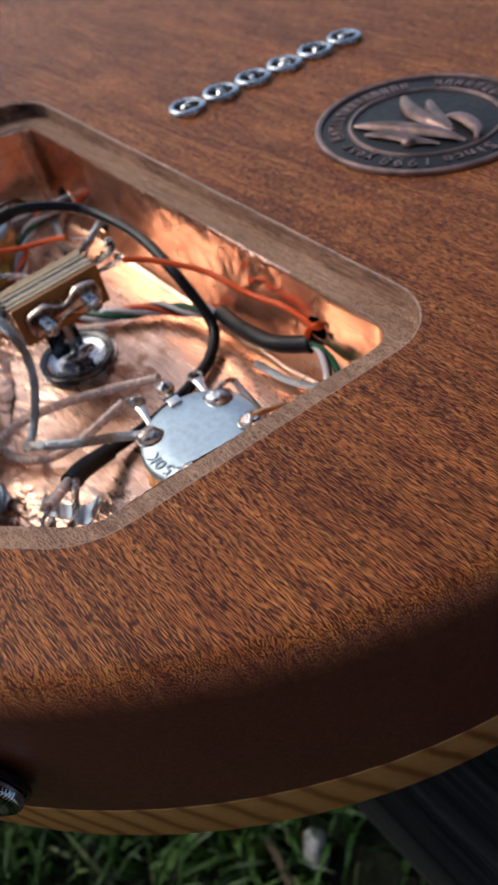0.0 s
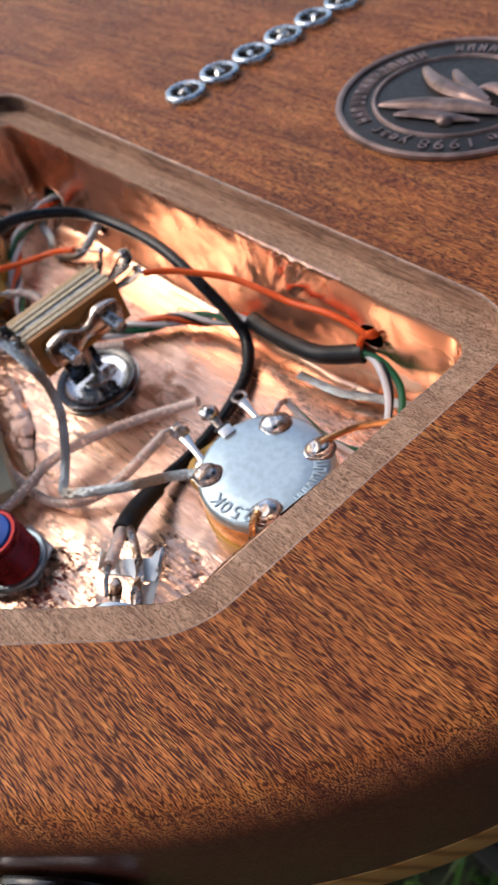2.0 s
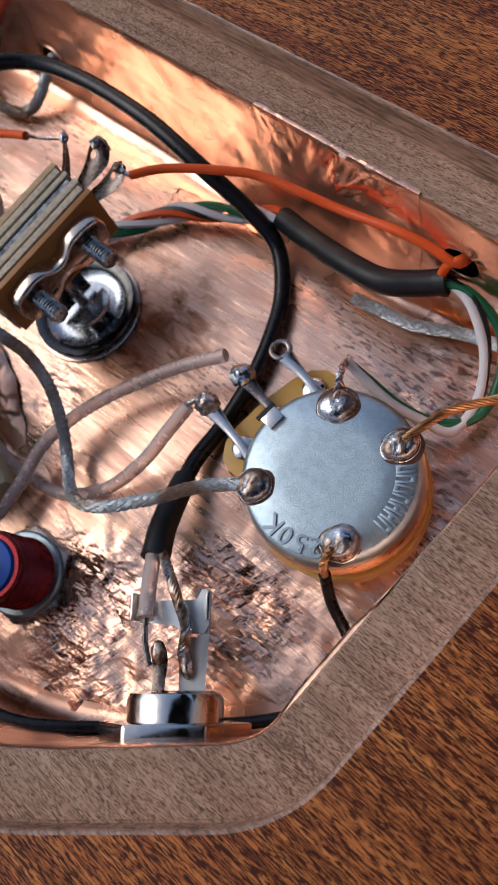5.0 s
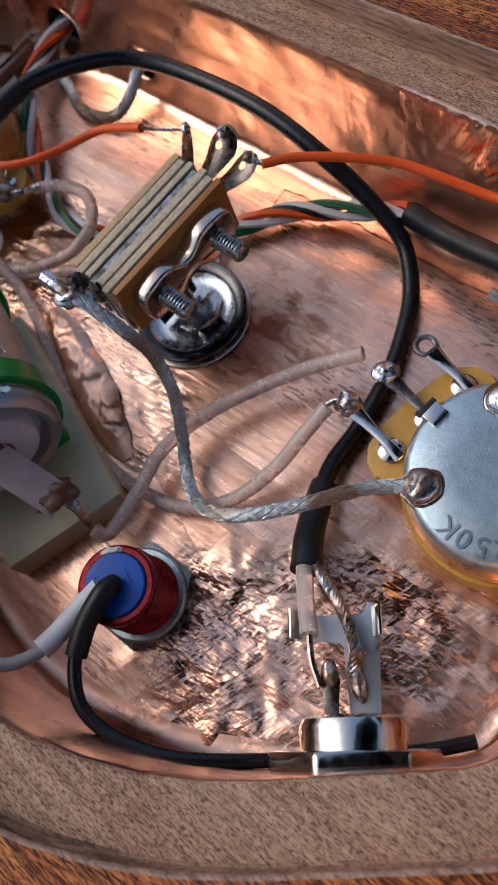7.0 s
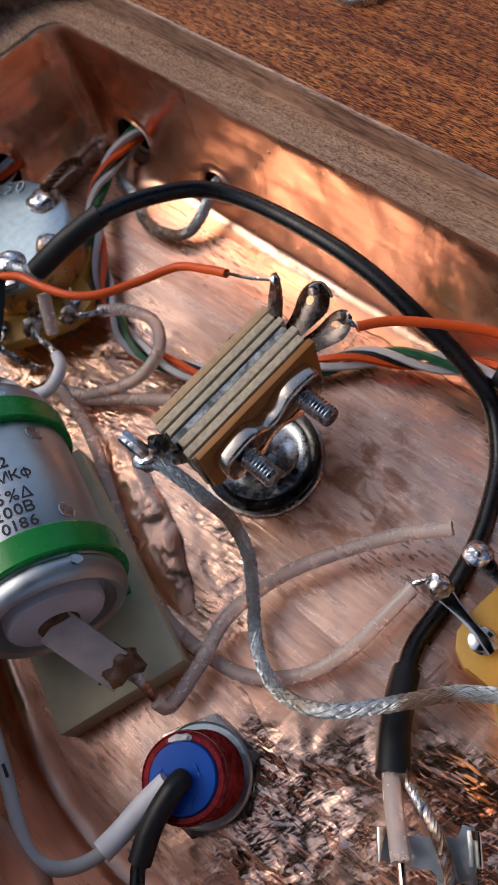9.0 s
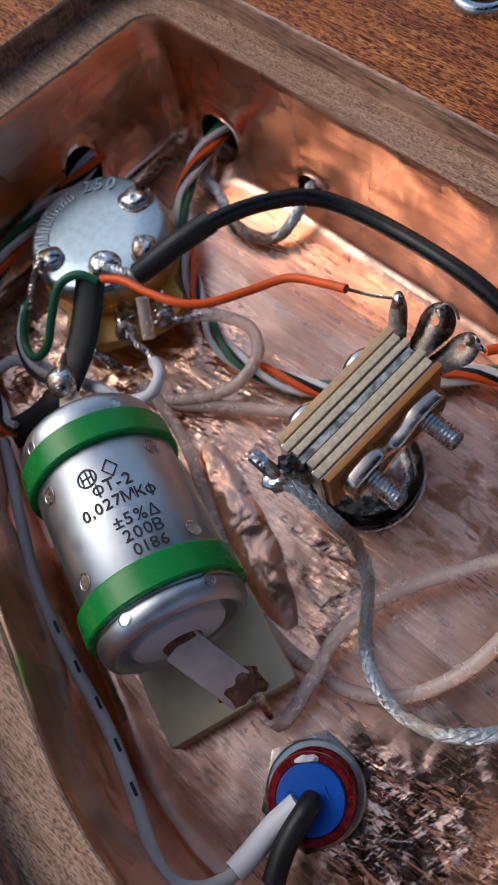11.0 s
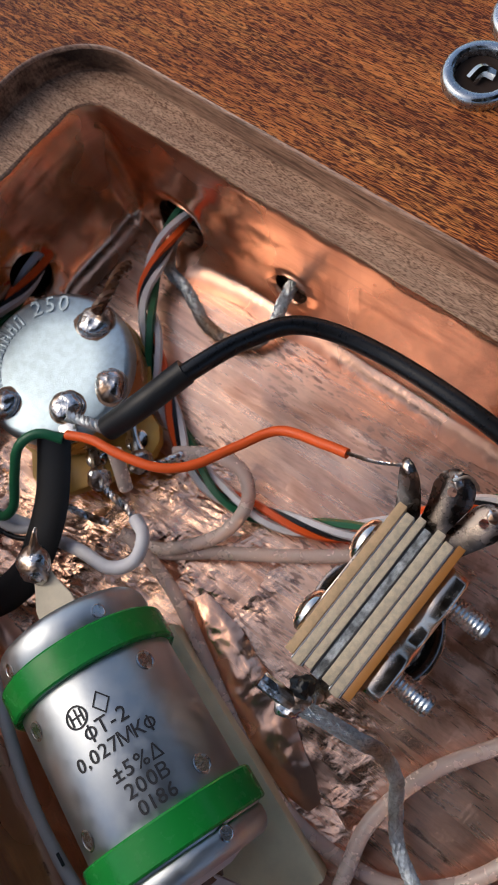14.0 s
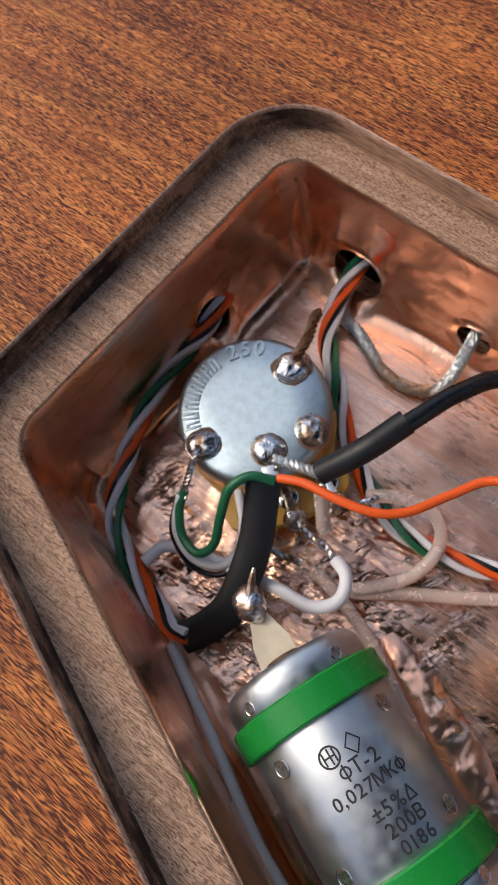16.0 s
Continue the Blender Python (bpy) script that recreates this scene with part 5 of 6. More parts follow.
            if ch == "Ф":
                bm.faces.new([bm.verts.new((x + u * size, q * size, 0)) for u, q in ((-0.05, -0.42), (0.05, -0.42), (0.05, 0.42), (-0.05, 0.42))])
            x += w / 2
        wrap(bm, a, ax, right, up, R, s, off)
        part("print", bm, INK, can, "printed rating " + text)
    bm = bmesh.new()
    for k in range(24):
        a0, a1 = 2 * math.pi * k / 24, 2 * math.pi * (k + 1) / 24
        bm.faces.new([bm.verts.new((r * math.cos(t) - 1.3, r * math.sin(t), 0)) for r, t in ((1.35, a0), (1.35, a1), (1.12, a1), (1.12, a0))])
    for x0, x1, y0, y1 in ((-2.1, -1.88, -0.8, 0.8), (-1.3, -1.08, -1.0, 1.0), (-1.9, -0.5, -0.1, 0.12), (-0.7, -0.48, -0.8, 0.8)):
        bm.faces.new([bm.verts.new((x, y, 0)) for x, y in ((x0, y0), (x1, y0), (x1, y1), (x0, y1))])
    for k in range(4):
        q = [(1.9, 0), (0, 1.5), (-1.9, 0), (0, -1.5)]
        p0, p1 = Vector((q[k][1] * 0.75, q[k][0] * 0.75)), Vector((q[(k + 1) % 4][1] * 0.75, q[(k + 1) % 4][0] * 0.75))
        bm.faces.new([bm.verts.new((v.x + 1.9, v.y, 0)) for v in (p0, p1, p1 * 0.8, p0 * 0.8)])
    wrap(bm, a, ax, right, up, R, 20.7, 0.6)
    part("print", bm, INK, can, "printed maker's sign")
    pad = thing("foam_pad", (-64, 24, FLOOR), "yellowed translucent foam pad under the capacitor", "pad")
    pm = axes(Vector((-66.0, 27.5, (FLOOR - 21.2) / 2 + 0.1)), right, (0, 0, 1))
    part("slab", block((19.5, 38.0, -21.2 - FLOOR - 0.2), pm, 0.7), PAD, pad)


def wrap(bm, a, ax, right, up, R, s, off):
    """Bends a flat drawing (x across, y along the axis) round the can."""
    for v in bm.verts:
        q = (v.co.x + off) / R
        r = R + 0.09 + max(v.co.z, 0)
        v.co = a + ax * (s + v.co.y) + (right * math.sin(q) + up * math.cos(q)) * r


# ---- toggle switch with its laminated contact stack ----
def build_switch():
    sw = thing("toggle_switch", (-34.5, 41, FLOOR), "toggle switch with a laminated contact stack, two screws and soldered lugs", "switch")
    ex, ey = Vector((0.803, 0.596, 0)), Vector((0.596, -0.803, 0))      # along the stack; across it
    c = Vector((-35.5, 43.6, -9.0))

    def at(u, v, z):
        return c + ex * u + ey * v + Vector((0, 0, z))
    m0 = Matrix.Translation((-35.6, 42.0, 0))
    part("washer", lathe(bmesh.new(), [(9.75, FLOOR + 0.3), (9.75, FLOOR + 0.6), (9.65, FLOOR + 0.7), (7.0, FLOOR + 0.85)], 64, m0, False), NICKEL, sw, "thin washer under the nut")
    part("ring_nut", lathe(bmesh.new(), [(9.2, FLOOR + 0.8), (9.25, FLOOR + 1.0), (9.25, FLOOR + 1.9), (9.18, FLOOR + 2.12), (9.02, FLOOR + 2.2)], 72, m0, False), DARKCHROME, sw, "dark polished rim of the round nut")
    part("bevel", lathe(bmesh.new(), [(9.02, FLOOR + 2.2), (8.4, FLOOR + 2.12), (7.5, FLOOR + 1.9), (7.3, FLOOR + 1.7), (7.25, FLOOR + 0.6)], 72, m0, False), GUNMETAL, sw, "dark polished sloping face")
    part("bowl", lathe(bmesh.new(), [(7.3, FLOOR + 1.5), (6.7, FLOOR + 1.0), (5.2, FLOOR + 0.75), (3.4, FLOOR + 1.1), (0.2, FLOOR + 0.9)], 56, m0, False), THREAD, sw, "polished hollow bushing")
    # half-round lever blade with two rivets, and the bent frame that carries the stack
    blade = [(3.9 * math.cos(radians(a)), 3.9 * math.sin(radians(a))) for a in range(180, 361, 12)] + [(3.9, 1.2), (-3.9, 1.2)]
    part("lever_blade", prism(blade, 0.0, 0.6, axes(Vector((-33.4, 39.5, FLOOR + 4.2)), ex, ey * -0.35 + Vector((0, 0, 1))), 0.12), THREAD, sw, "half-round steel blade")
    for q in (-1.3, 1.3):
        p = Vector((-33.0, 38.4, FLOOR + 0.7)) + ex * q
        part("rivet", lathe(bmesh.new(), [(1.1, 0.0), (1.1, 1.0), (0.8, 1.6), (0.1, 1.8)], 20, Matrix.Translation(p)), DARKCHROME, sw, "small round rivet")
    part("lever", tube([(-34.5, 41, FLOOR + 1.2), (-34.9, 41.6, -20), (-35.3, 42.6, -14)], 1.0, 12, 1.0), CHROME, sw)
    part("frame_side", block((8.0, 0.6, 11.6), axes(Vector((-34.5, 41, -19.2)) - ey * 3.4 - ex * 0.8, ex, Vector((0, 0, 1))), 0.2), DARKCHROME, sw, "bent steel frame side")

    # laminations, alternating boards and thin metal leaves
    v = -4.3
    for k, (w, mat, cut, up) in enumerate(((1.15, PHENOLIC, 0, 0.0), (0.22, CHROME, 0.3, -0.4), (1.15, PAPER, 0, 0.1), (0.22, CHROME, 0.3, -0.5), (1.0, PAPER, 0, -0.1), (0.2, INK, 0.5, -0.3), (1.0, KNURL, 0.4, -0.35), (0.2, INK, 0.5, -0.3), (1.2, PAPER, 0, 0.1), (0.22, CHROME, 0.3, -0.5), (1.15, PAPER, 0, 0.0), (0.22, CHROME, 0.3, -0.5), (1.0, ORANGE_BOARD, 0, -0.15))):
        bm = block((21.6 - cut, w, 10.0 + up), axes(at((0.35 if k % 4 == 0 else -0.2), v + w / 2, up / 2), ex, (0, 0, 1)), 0.12 if w > 0.5 else 0.03)
        part("board" if w > 0.5 else "contact_leaf", bm, mat, sw)
        v += w + 0.03
    # through screws with round heads, nuts and threaded ends
    for u in (-5.3, 5.6):
        p = at(u, 0, 0.3)
        mm = axes(p, ex, ey)
        scr = part("screw", lathe(bmesh.new(), [(0.3, -6.5), (1.4, -6.4), (2.4, -5.95), (2.95, -5.35), (3.0, -4.9), (1.2, -4.8), (1.2, 5.0)], 28, mm), CHROME, sw, "domed steel screw")
        thread = [(1.5 if k % 2 else 1.35, 4.6 + k * 0.27) for k in range(28)] + [(1.3, 12.35), (0.9, 12.5), (0.1, 12.5)]
        part("thread", lathe(bmesh.new(), thread, 20, mm), THREAD, scr, "threaded end")
    # peanut-shaped thick clamp plate with a rounded edge, hollowed a little on its face
    outl = []
    for k in range(96):
        w = 2 * math.pi * k / 96
        lobe = 5.45 * math.copysign(min(1.0, abs(math.cos(w)) * 1.25) ** 0.8, math.cos(w))
        outl.append((lobe + 3.7 * math.cos(w) * abs(math.cos(w)) ** 0.6 + 0.15, (3.65 - 2.2 * math.exp(-(math.cos(w) / 0.26) ** 2)) * math.sin(w) / max(0.62, abs(math.sin(w)) ** 0.5), 0))
    cl = spline(outl + outl[:1], 0.35)[:-1]
    cm = axes(at(0, 4.72, 0.3), ex, ey)
    bmc = bmesh.new()
    loops = []
    for grow, z in ((0.2, 0.0), (0.0, 0.25), (-0.05, 1.3), (0.0, 2.4), (0.15, 2.8), (0.4, 2.9), (0.6, 2.8), (0.8, 2.6)):
        row = []
        for k, q in enumerate(cl):
            t = (cl[(k + 1) % len(cl)] - cl[k - 1]).normalized()
            row.append(bmc.verts.new(cm @ Vector((q.x - t.y * grow, q.y + t.x * grow, z))))
        loops.append(row)
    for A, B in zip(loops, loops[1:]):
        bridge(bmc, A, B)
    bmc.faces.new(loops[0][::-1])
    bmc.faces.new(loops[-1])
    part("clamp_plate", bmc, NICKEL, sw, "peanut-shaped polished clamp plate", 50)
    part("back_plate", block((13.5, 4.2, 0.4), axes(at(0.15, -4.65, 0.3), ex, ey), 0.15), NICKEL, sw, "thin plate under the screw heads")
    # lugs at the far end and the earth lug at the near end
    for u0, v0, tip, seed, across, wide, dish, twist in (
            (10.3, -2.6, (-26.6, 58.4, -3.9), 1, (0.45, -0.2, 0.8), 1.9, 0.2, 25),
            (10.4, 0.2, (-21.2, 54.9, -3.6), 2, (0.75, -0.65, 0.1), 2.7, -1.0, -20),
            (10.4, 3.0, (-18.4, 49.5, -4.4), 3, (0.35, -0.9, 0.1), 2.4, -0.5, -15)):
        s0 = at(u0, v0, 2.0)
        lug = part("contact_lug", spoon(s0, tip, across, 1.8, wide, dish, 0.6 if seed > 1 else 0.0, 0.35, twist), LUG, sw, "dark tinned spoon-shaped lug", 60)
        end = s0.lerp(Vector(tip), 0.86)
        part("lug_solder", blob(tuple(end + Vector((0, 0, 0.1))), (0.7, 0.9, 0.55), seed, 0.15), SOLDER, lug)
    part("hook_wire", tube([(-22.6, 54.2, -3.3), (-21.0, 54.2, -3.0), (-20.2, 53.2, -3.6), (-20.0, 52.6, -4.6)], 0.2, 8, 0.3), BRAID, sw)
    e0, e1 = at(-10.4, 1.5, 2.0), Vector((-46.9, 34.6, -3.0))
    lug = part("earth_lug", tube([tuple(e0), tuple((e0 + e1) / 2), tuple(e1)], 1.6, 10, 0.5, 0.35), SOLDER, sw, "blackened solder lug")
    part("lug_solder", blob((-45.4, 36.2, -2.6), (1.3, 1.3, 1.5), 5, 0.25), BLACK, lug, "burnt flux")
    part("lug_solder", blob(tuple(e1), (2.1, 1.5, 1.3), 6, 0.2), SOLDER, lug)
    part("wire_end", tube([(-46.9, 34.8, -2.6), (-48.5, 36.8, -1.8), (-49.5, 38.0, -1.6)], 1.0, 8, 0.4), SOLDER, lug)


# ---- lit push button with its two wires ----
def build_button():
    bt = thing("push_button", (-50.6, -1.2, FLOOR), "red metal push button with a blue rear plug", "button")
    tilt = (0.02, -0.05, 1.0)
    m = axes(Vector((-50.6, -1.2, FLOOR)), (1, 0, 0), tilt)
    hexa = [(7.8 * math.cos(radians(60 * k + 10)), 7.8 * math.sin(radians(60 * k + 10))) for k in range(6)]
    part("nut", prism(hexa, 0.1, 1.9, m, 0.3), LUG, bt, "dull hexagon nut")
    part("washer", lathe(bmesh.new(), [(6.6, 1.9), (6.6, 2.6), (6.3, 2.9), (5.4, 2.9), (5.4, 1.9)], 48, m, False), TIN, bt, "pale washer")
    prof = [(5.6, 1.0), (5.6, 3.0)]
    for k in range(9):
        prof += [(5.45, 3.2 + k * 0.9), (5.0, 3.65 + k * 0.9)]
    prof += [(5.35, 11.5), (5.25, 12.1), (4.9, 12.4), (4.3, 12.4), (4.2, 11.8)]
    part("barrel", lathe(bmesh.new(), prof, 48, m, False), RED, bt, "translucent red threaded barrel")
    part("plug", lathe(bmesh.new(), [(4.2, 9.0), (4.2, 12.5), (4.0, 12.9), (3.0, 13.0), (0.3, 13.0)], 40, m), BLUE, bt, "blue plastic plug")
    part("rim_chip", blob((-50.0, 2.6, FLOOR + 12.8), (1.3, 0.5, 0.4), 3, 0.3), CERAMIC, bt, "pale chip in the rim")
    for x, y, w in ((1.9, 0.9, 0.9), (2.2, 0.0, 0.7), (0.9, -2.6, 0.8), (-2.6, 1.2, 0.8)):
        part("raised_mark", block((w, 0.3, 0.3), m @ Matrix.Translation((x, y, 13.0)) @ Matrix.Rotation(x, 4, "Z"), 0.08), BLUE, bt)


# ---- output jack through the side of the body ----
def build_jack():
    jk = thing("output_jack", (-30, -46, -14), "nickel-plated output jack through the side of the guitar", "jack")
    ax = Vector((-0.19, -0.98, 0.0)).normalized()
    o = Vector((-25.6, -29.6, -13.5))      # on the cavity wall
    m = axes(o, (1, 0, 0), ax)
    part("barrel", lathe(bmesh.new(), [(0.4, -6.2), (4.9, -6.2), (5.7, -5.8), (6.0, -5.0), (6.0, 0.5), (5.4, 0.6), (5.4, 18)], 48, m), CHROME, jk, "polished barrel")
    hexa = [(9.6 * math.cos(radians(60 * k - 11)), 9.6 * math.sin(radians(60 * k - 11))) for k in range(6)]
    part("nut", prism(hexa, -2.6, 0.4, m, 0.5), CHROME, jk, "hexagon nut")
    # spring contact: T-shaped strip with folded wings and a hole
    up = Vector((0, 0, 1))
    inn = -ax
    sx = Vector((1, 0, 0)) - ax * ax.x
    sx.normalize()

    def at(u, q, z):
        return o + sx * u + inn * q + up * z
    strip = part("contact_strip", spoon(at(1.3, 5.4, -2.0), at(1.2, 17.6, -2.4), sx, 1.75, 2.1, -0.15, 0.95, 0.45, 0, 0.2), CAN, jk, "bent steel contact strip with an eye", 60)
    poly = [(-4.9, 14.7), (-4.9, 18.1), (-3.9, 18.6), (-3.3, 17.4), (3.3, 17.4), (3.9, 18.9), (5.2, 18.6), (5.2, 15.0), (4.9, 14.4), (4.6, 13.2), (1.2, 13.2), (0.4, 14.4)]
    cross = axes(at(-1.7, 0.0, -2.75), sx, up)
    flip = 1 if (cross.to_3x3().col[1]).dot(inn) > 0 else -1
    part("cross_piece", prism([(x, y * flip) for x, y in poly], 0.0, 0.45, cross, 0.12), CAN, strip, "cross piece with cut corners")
    for q in (-6.4, 3.3):
        part("wing", block((0.45, 3.6, 2.4), axes(at(q, 16.6, -1.5), sx + up * (0.35 if q > 0 else -0.35), up + sx * (0.5 if q > 0 else -0.5)), 0.2), CHROME, strip, "folded wing")
    tip = part("tip_lug", spoon(at(-2.3, 5.6, 0.4), at(-2.3, 12.2, 0.9), sx, 0.8, 1.1, -0.2, 0.4, 0.35), LUG, jk, "small tip lug", 60)
    part("lug_solder", blob(tuple(at(-2.2, 10.6, 1.0)), (0.9, 1.6, 0.8), 4, 0.12), SOLDER, tip, "solder on the lug")
    part("lug_solder", blob(tuple(at(0.6, 9.6, -1.4)), (0.9, 2.2, 0.7), 6, 0.16), SOLDER, strip)
    # outside: knurled ring nut on the body's side
    f = o + ax * 31.6 + up * -1.7 + Vector((-0.9, 0.1, 0))
    fm = axes(f, (1, 0, 0), ax)
    ringp = part("ring_nut", knurled(fm, 9.45, 1.5), CHROME, jk, "knurled ring nut", 25)
    part("washer", lathe(bmesh.new(), [(6.0, -1.4), (9.9, -1.4), (10.0, -1.0), (9.9, -0.45), (6.0, -0.4)], 64, fm, False), GUNMETAL, ringp, "black washer")
    part("face", lathe(bmesh.new(), [(8.7, 1.45), (8.55, 1.62), (7.75, 1.66)], 72, fm, False), SATIN, ringp, "satin dark face")
    part("step", lathe(bmesh.new(), [(7.75, 1.66), (7.6, 1.6), (6.95, 0.9), (6.85, 0.85)], 72, fm, False), CHROME, ringp, "polished step")
    part("inner_face", lathe(bmesh.new(), [(6.85, 0.85), (6.7, 0.88), (4.5, 0.9)], 72, fm, False), SATIN, ringp, "satin dark inner face")
    part("bushing", lathe(bmesh.new(), [(4.5, 0.9), (4.35, 0.82), (3.85, 0.1), (3.75, -0.15)], 72, fm, False), BRASS, ringp, "brassy bushing rim")
    # ink colour for the shade inside the socket
    part("socket", lathe(bmesh.new(), [(3.75, -0.15), (3.65, -1.0), (3.6, -12.0), (0.2, -12.2)], 40, fm, False), INK, ringp, "socket coloured black for its shade")


def knurled(m, r, h):
    """A ring with rounded upright teeth round its edge and an open middle."""
    bm = bmesh.new()
    teeth, per = 84, 6
    n = teeth * per
    rings = []
    for z, k, deep in ((-0.4, 0.955, 0.0), (-0.2, 0.985, 0.7), (0.2, 1.0, 1.0), (h - 0.7, 1.0, 1.0), (h - 0.25, 0.975, 0.8), (h, 0.935, 0.0), (h - 0.02, 0.915, 0.0)):
        row = []
        for i in range(n):
            rr = r * k * (1 - 0.03 * deep * (0.5 - 0.5 * math.cos(2 * math.pi * i / per)))
            row.append(bm.verts.new(m @ Vector((rr * math.cos(2 * math.pi * i / n), rr * math.sin(2 * math.pi * i / n), z))))
        rings.append(row)
    for A, B in zip(rings, rings[1:]):
        bridge(bm, A, B)
    return bm


# ---- wires ----
def wire(name, pts, radius, mat, label, category="wire", **kw):
    t = thing(name, pts[0], label, category)
    part("insulation", tube(pts, radius, 12, 0.7, **kw), mat, t)
    return t


def bundle(name, pts, label, phase=0.0, pitch=26.0, rad=1.1, thin=0.68):
    t = thing(name, pts[0], label, "wire bundle")
    for k, (mat, nm) in enumerate(((WHITE, "white_wire"), (ORANGE, "orange_wire"), (WHITE, "pale_wire"), (GREEN, "green_wire"))):
        bm = strands(pts, rad, 1, pitch, thin, phase + k * math.pi / 2, False, 0.8)
        part(nm, bm, mat, t)
    part("black_wire", strands(pts, rad * 0.9, 1, pitch, 0.55, phase + 0.8, False, 0.8), BLACK, t)
    return t


def build_wires():
    # thick screened cable from the second pot over the switch and down to the jack
    pts = [(-63, 75, -9), (-57, 75.4, -5.6), (-50, 77.3, -4.2), (-42, 80.4, -6.4), (-34.2, 81.4, -9.4), (-25.6, 75.2, -10.8), (-15.8, 62.4, -10.4), (-8.6, 51.4, -13), (-3.5, 45.4, -19), (-1, 40.5, -23), (-2, 33, -24.5), (-5, 26.5, -24.6), (-9, 20.5, -24.6), (-15, 14, -24.6), (-20, 9.5, -24.0), (-23, 4, -21.5), (-25, -1, -19), (-26, -5, -17.5)]
    c = wire("screened_cable", pts, 1.34, BLACK, "thick black screened cable curving across the cavity to the jack", "cable")
    part("sleeve", tube([(-63.5, 74.8, -9.2), (-57, 75.4, -5.6), (-50.5, 77.4, -4.1)], 1.8, 14, 0.6), SLEEVE, c, "heat-shrink sleeve")
    part("sleeve", tube([(-21.8, 6.4, -22.7), (-23, 4, -21.5), (-25, -1, -19), (-26.2, -5.5, -17.4)], lambda t: 1.85 + 0.25 * t, 14, 0.6), SLEEVE, c, "heat-shrink sleeve")
    part("core", tube([(-26.3, -5, -17.2), (-26.8, -9, -15.5), (-27.2, -14, -13.5)], 1.1, 10, 0.6), CLEAR, c, "clear inner core")
    part("core_wire", tube([(-27.2, -14, -13.5), (-27.5, -17, -13), (-27.2, -20, -12.6)], 0.4, 8, 0.4), LUG, c)
    part("screen", strands([(-25, -5, -17.0), (-23.6, -9, -15.0), (-22.8, -12, -14.0), (-22.4, -16, -14.6), (-23.4, -19.5, -14.8)], 0.42, 6, 4.0, 0.36), SOLDER, c, "tinned twisted screen")
    part("core", tube([(-64.2, 72.6, -12.5), (-65, 68.4, -17.5)], 1.1, 10, 0.6), CLEAR, c, "clear inner core")
    part("screen", strands([(-63.4, 74.6, -9.6), (-66, 76.5, -10.2), (-69.5, 79, -11.2)], 0.5, 3, 2.6, 0.42), BRAID, c, "twisted bare screen")
    # orange wires
    o = wire("orange_wire", [(-17.8, 47.4, -5.0), (-14, 47.6, -5.8), (-10, 46.8, -6.5), (-5, 45.2, -7.5), (0, 43.2, -8.6), (5, 39.2, -9.6), (10, 35, -10.8), (16, 29.0, -10.0), (19.6, 25.6, -10.6), (23.2, 22.2, -12.0), (27.0, 25.0, -12.2)], 0.68, ORANGE, "orange insulated wire running from the switch to the wall hole")
    part("bare_end", strands([(-19.2, 49.0, -4.8), (-18.4, 48.0, -4.8), (-17.6, 47.4, -5.0)], 0.2, 3, 2.0, 0.25), SOLDER, o)
    part("second_wire", tube([(27.6, 25.0, -12.6), (24.0, 22.6, -11.6), (22.0, 22.6, -12.0), (21.2, 22.8, -13.6), (20.6, 22.8, -15.4)], 0.68, 12, 0.6), ORANGE, o)
    o2 = wire("orange_wire", [(-69.5, 75.6, -9.4), (-66, 73.6, -8.4), (-62, 70.0, -8.0), (-57.5, 67.0, -8.0), (-53, 66.2, -8.4), (-47, 67.2, -9.0), (-41, 67.6, -8.6), (-36, 63.6, -6.2), (-33.4, 61.2, -5.0)], 0.68, ORANGE, "orange insulated wire bridging the potentiometer and the switch")
    part("bare_end", strands([(-33.6, 61.4, -5.0), (-30.5, 59.2, -4.6), (-27.2, 57.8, -4.6)], 0.13, 3, 2.4, 0.15), SOLDER, o2)
    # braided earth wire
    pts = [(-46.6, 34.6, -2.8), (-44, 32.2, -4.2), (-41, 29, -7), (-39.2, 27, -10.5), (-38.4, 23.4, -15), (-39.6, 19, -20.5), (-40.6, 14.6, -23.2), (-39.6, 9.4, -21.0), (-36.8, 5.2, -17), (-32, 2.6, -14.5), (-25, 2.0, -14.6), (-17, 1.8, -14.2), (-10.4, 0.0, -12.9)]
    b = thing("earth_braid", pts[0], "tinned copper braid linking the switch to the potentiometer", "wire")
    part("core", tube(pts, 0.70, 12, 0.6), BRAID, b)
    part("braid", braided(pts, 0.81), BRAID, b)
    # translucent tubes
    wire("clear_wire", [(-11.6, 22.4, -19.0), (-19, 23.6, -20.8), (-27, 23.2, -21.5), (-34, 22.2, -22.0), (-40, 20, -22.0), (-44.6, 17, -22.0), (-48.4, 12.4, -22.2), (-53, 7.6, -21.5), (-54.4, 8.2, -20.0)], 1.05, CLEAR, "translucent pinkish insulated wire with a cut end")
    w = wire("clear_wire", [(-18.4, 15.8, -18.5), (-22.6, 13.4, -20), (-28, 10.4, -22), (-35, 8.6, -24.2), (-42, 9.6, -25), (-47.4, 13.2, -25.4), (-53, 19.6, -25.2), (-57, 28, -25.4), (-59.5, 38, -25.4), (-62, 50, -25), (-64.5, 57, -24.4), (-67.5, 63, -22)], 1.05, CLEAR, "translucent pinkish wire lying beside the capacitor")
    part("bare_end", strands([(-18.8, 16, -18.4), (-17, 16.2, -18.2), (-15.6, 15.8, -18.0)], 0.2, 3, 2, 0.22), SOLDER, w)
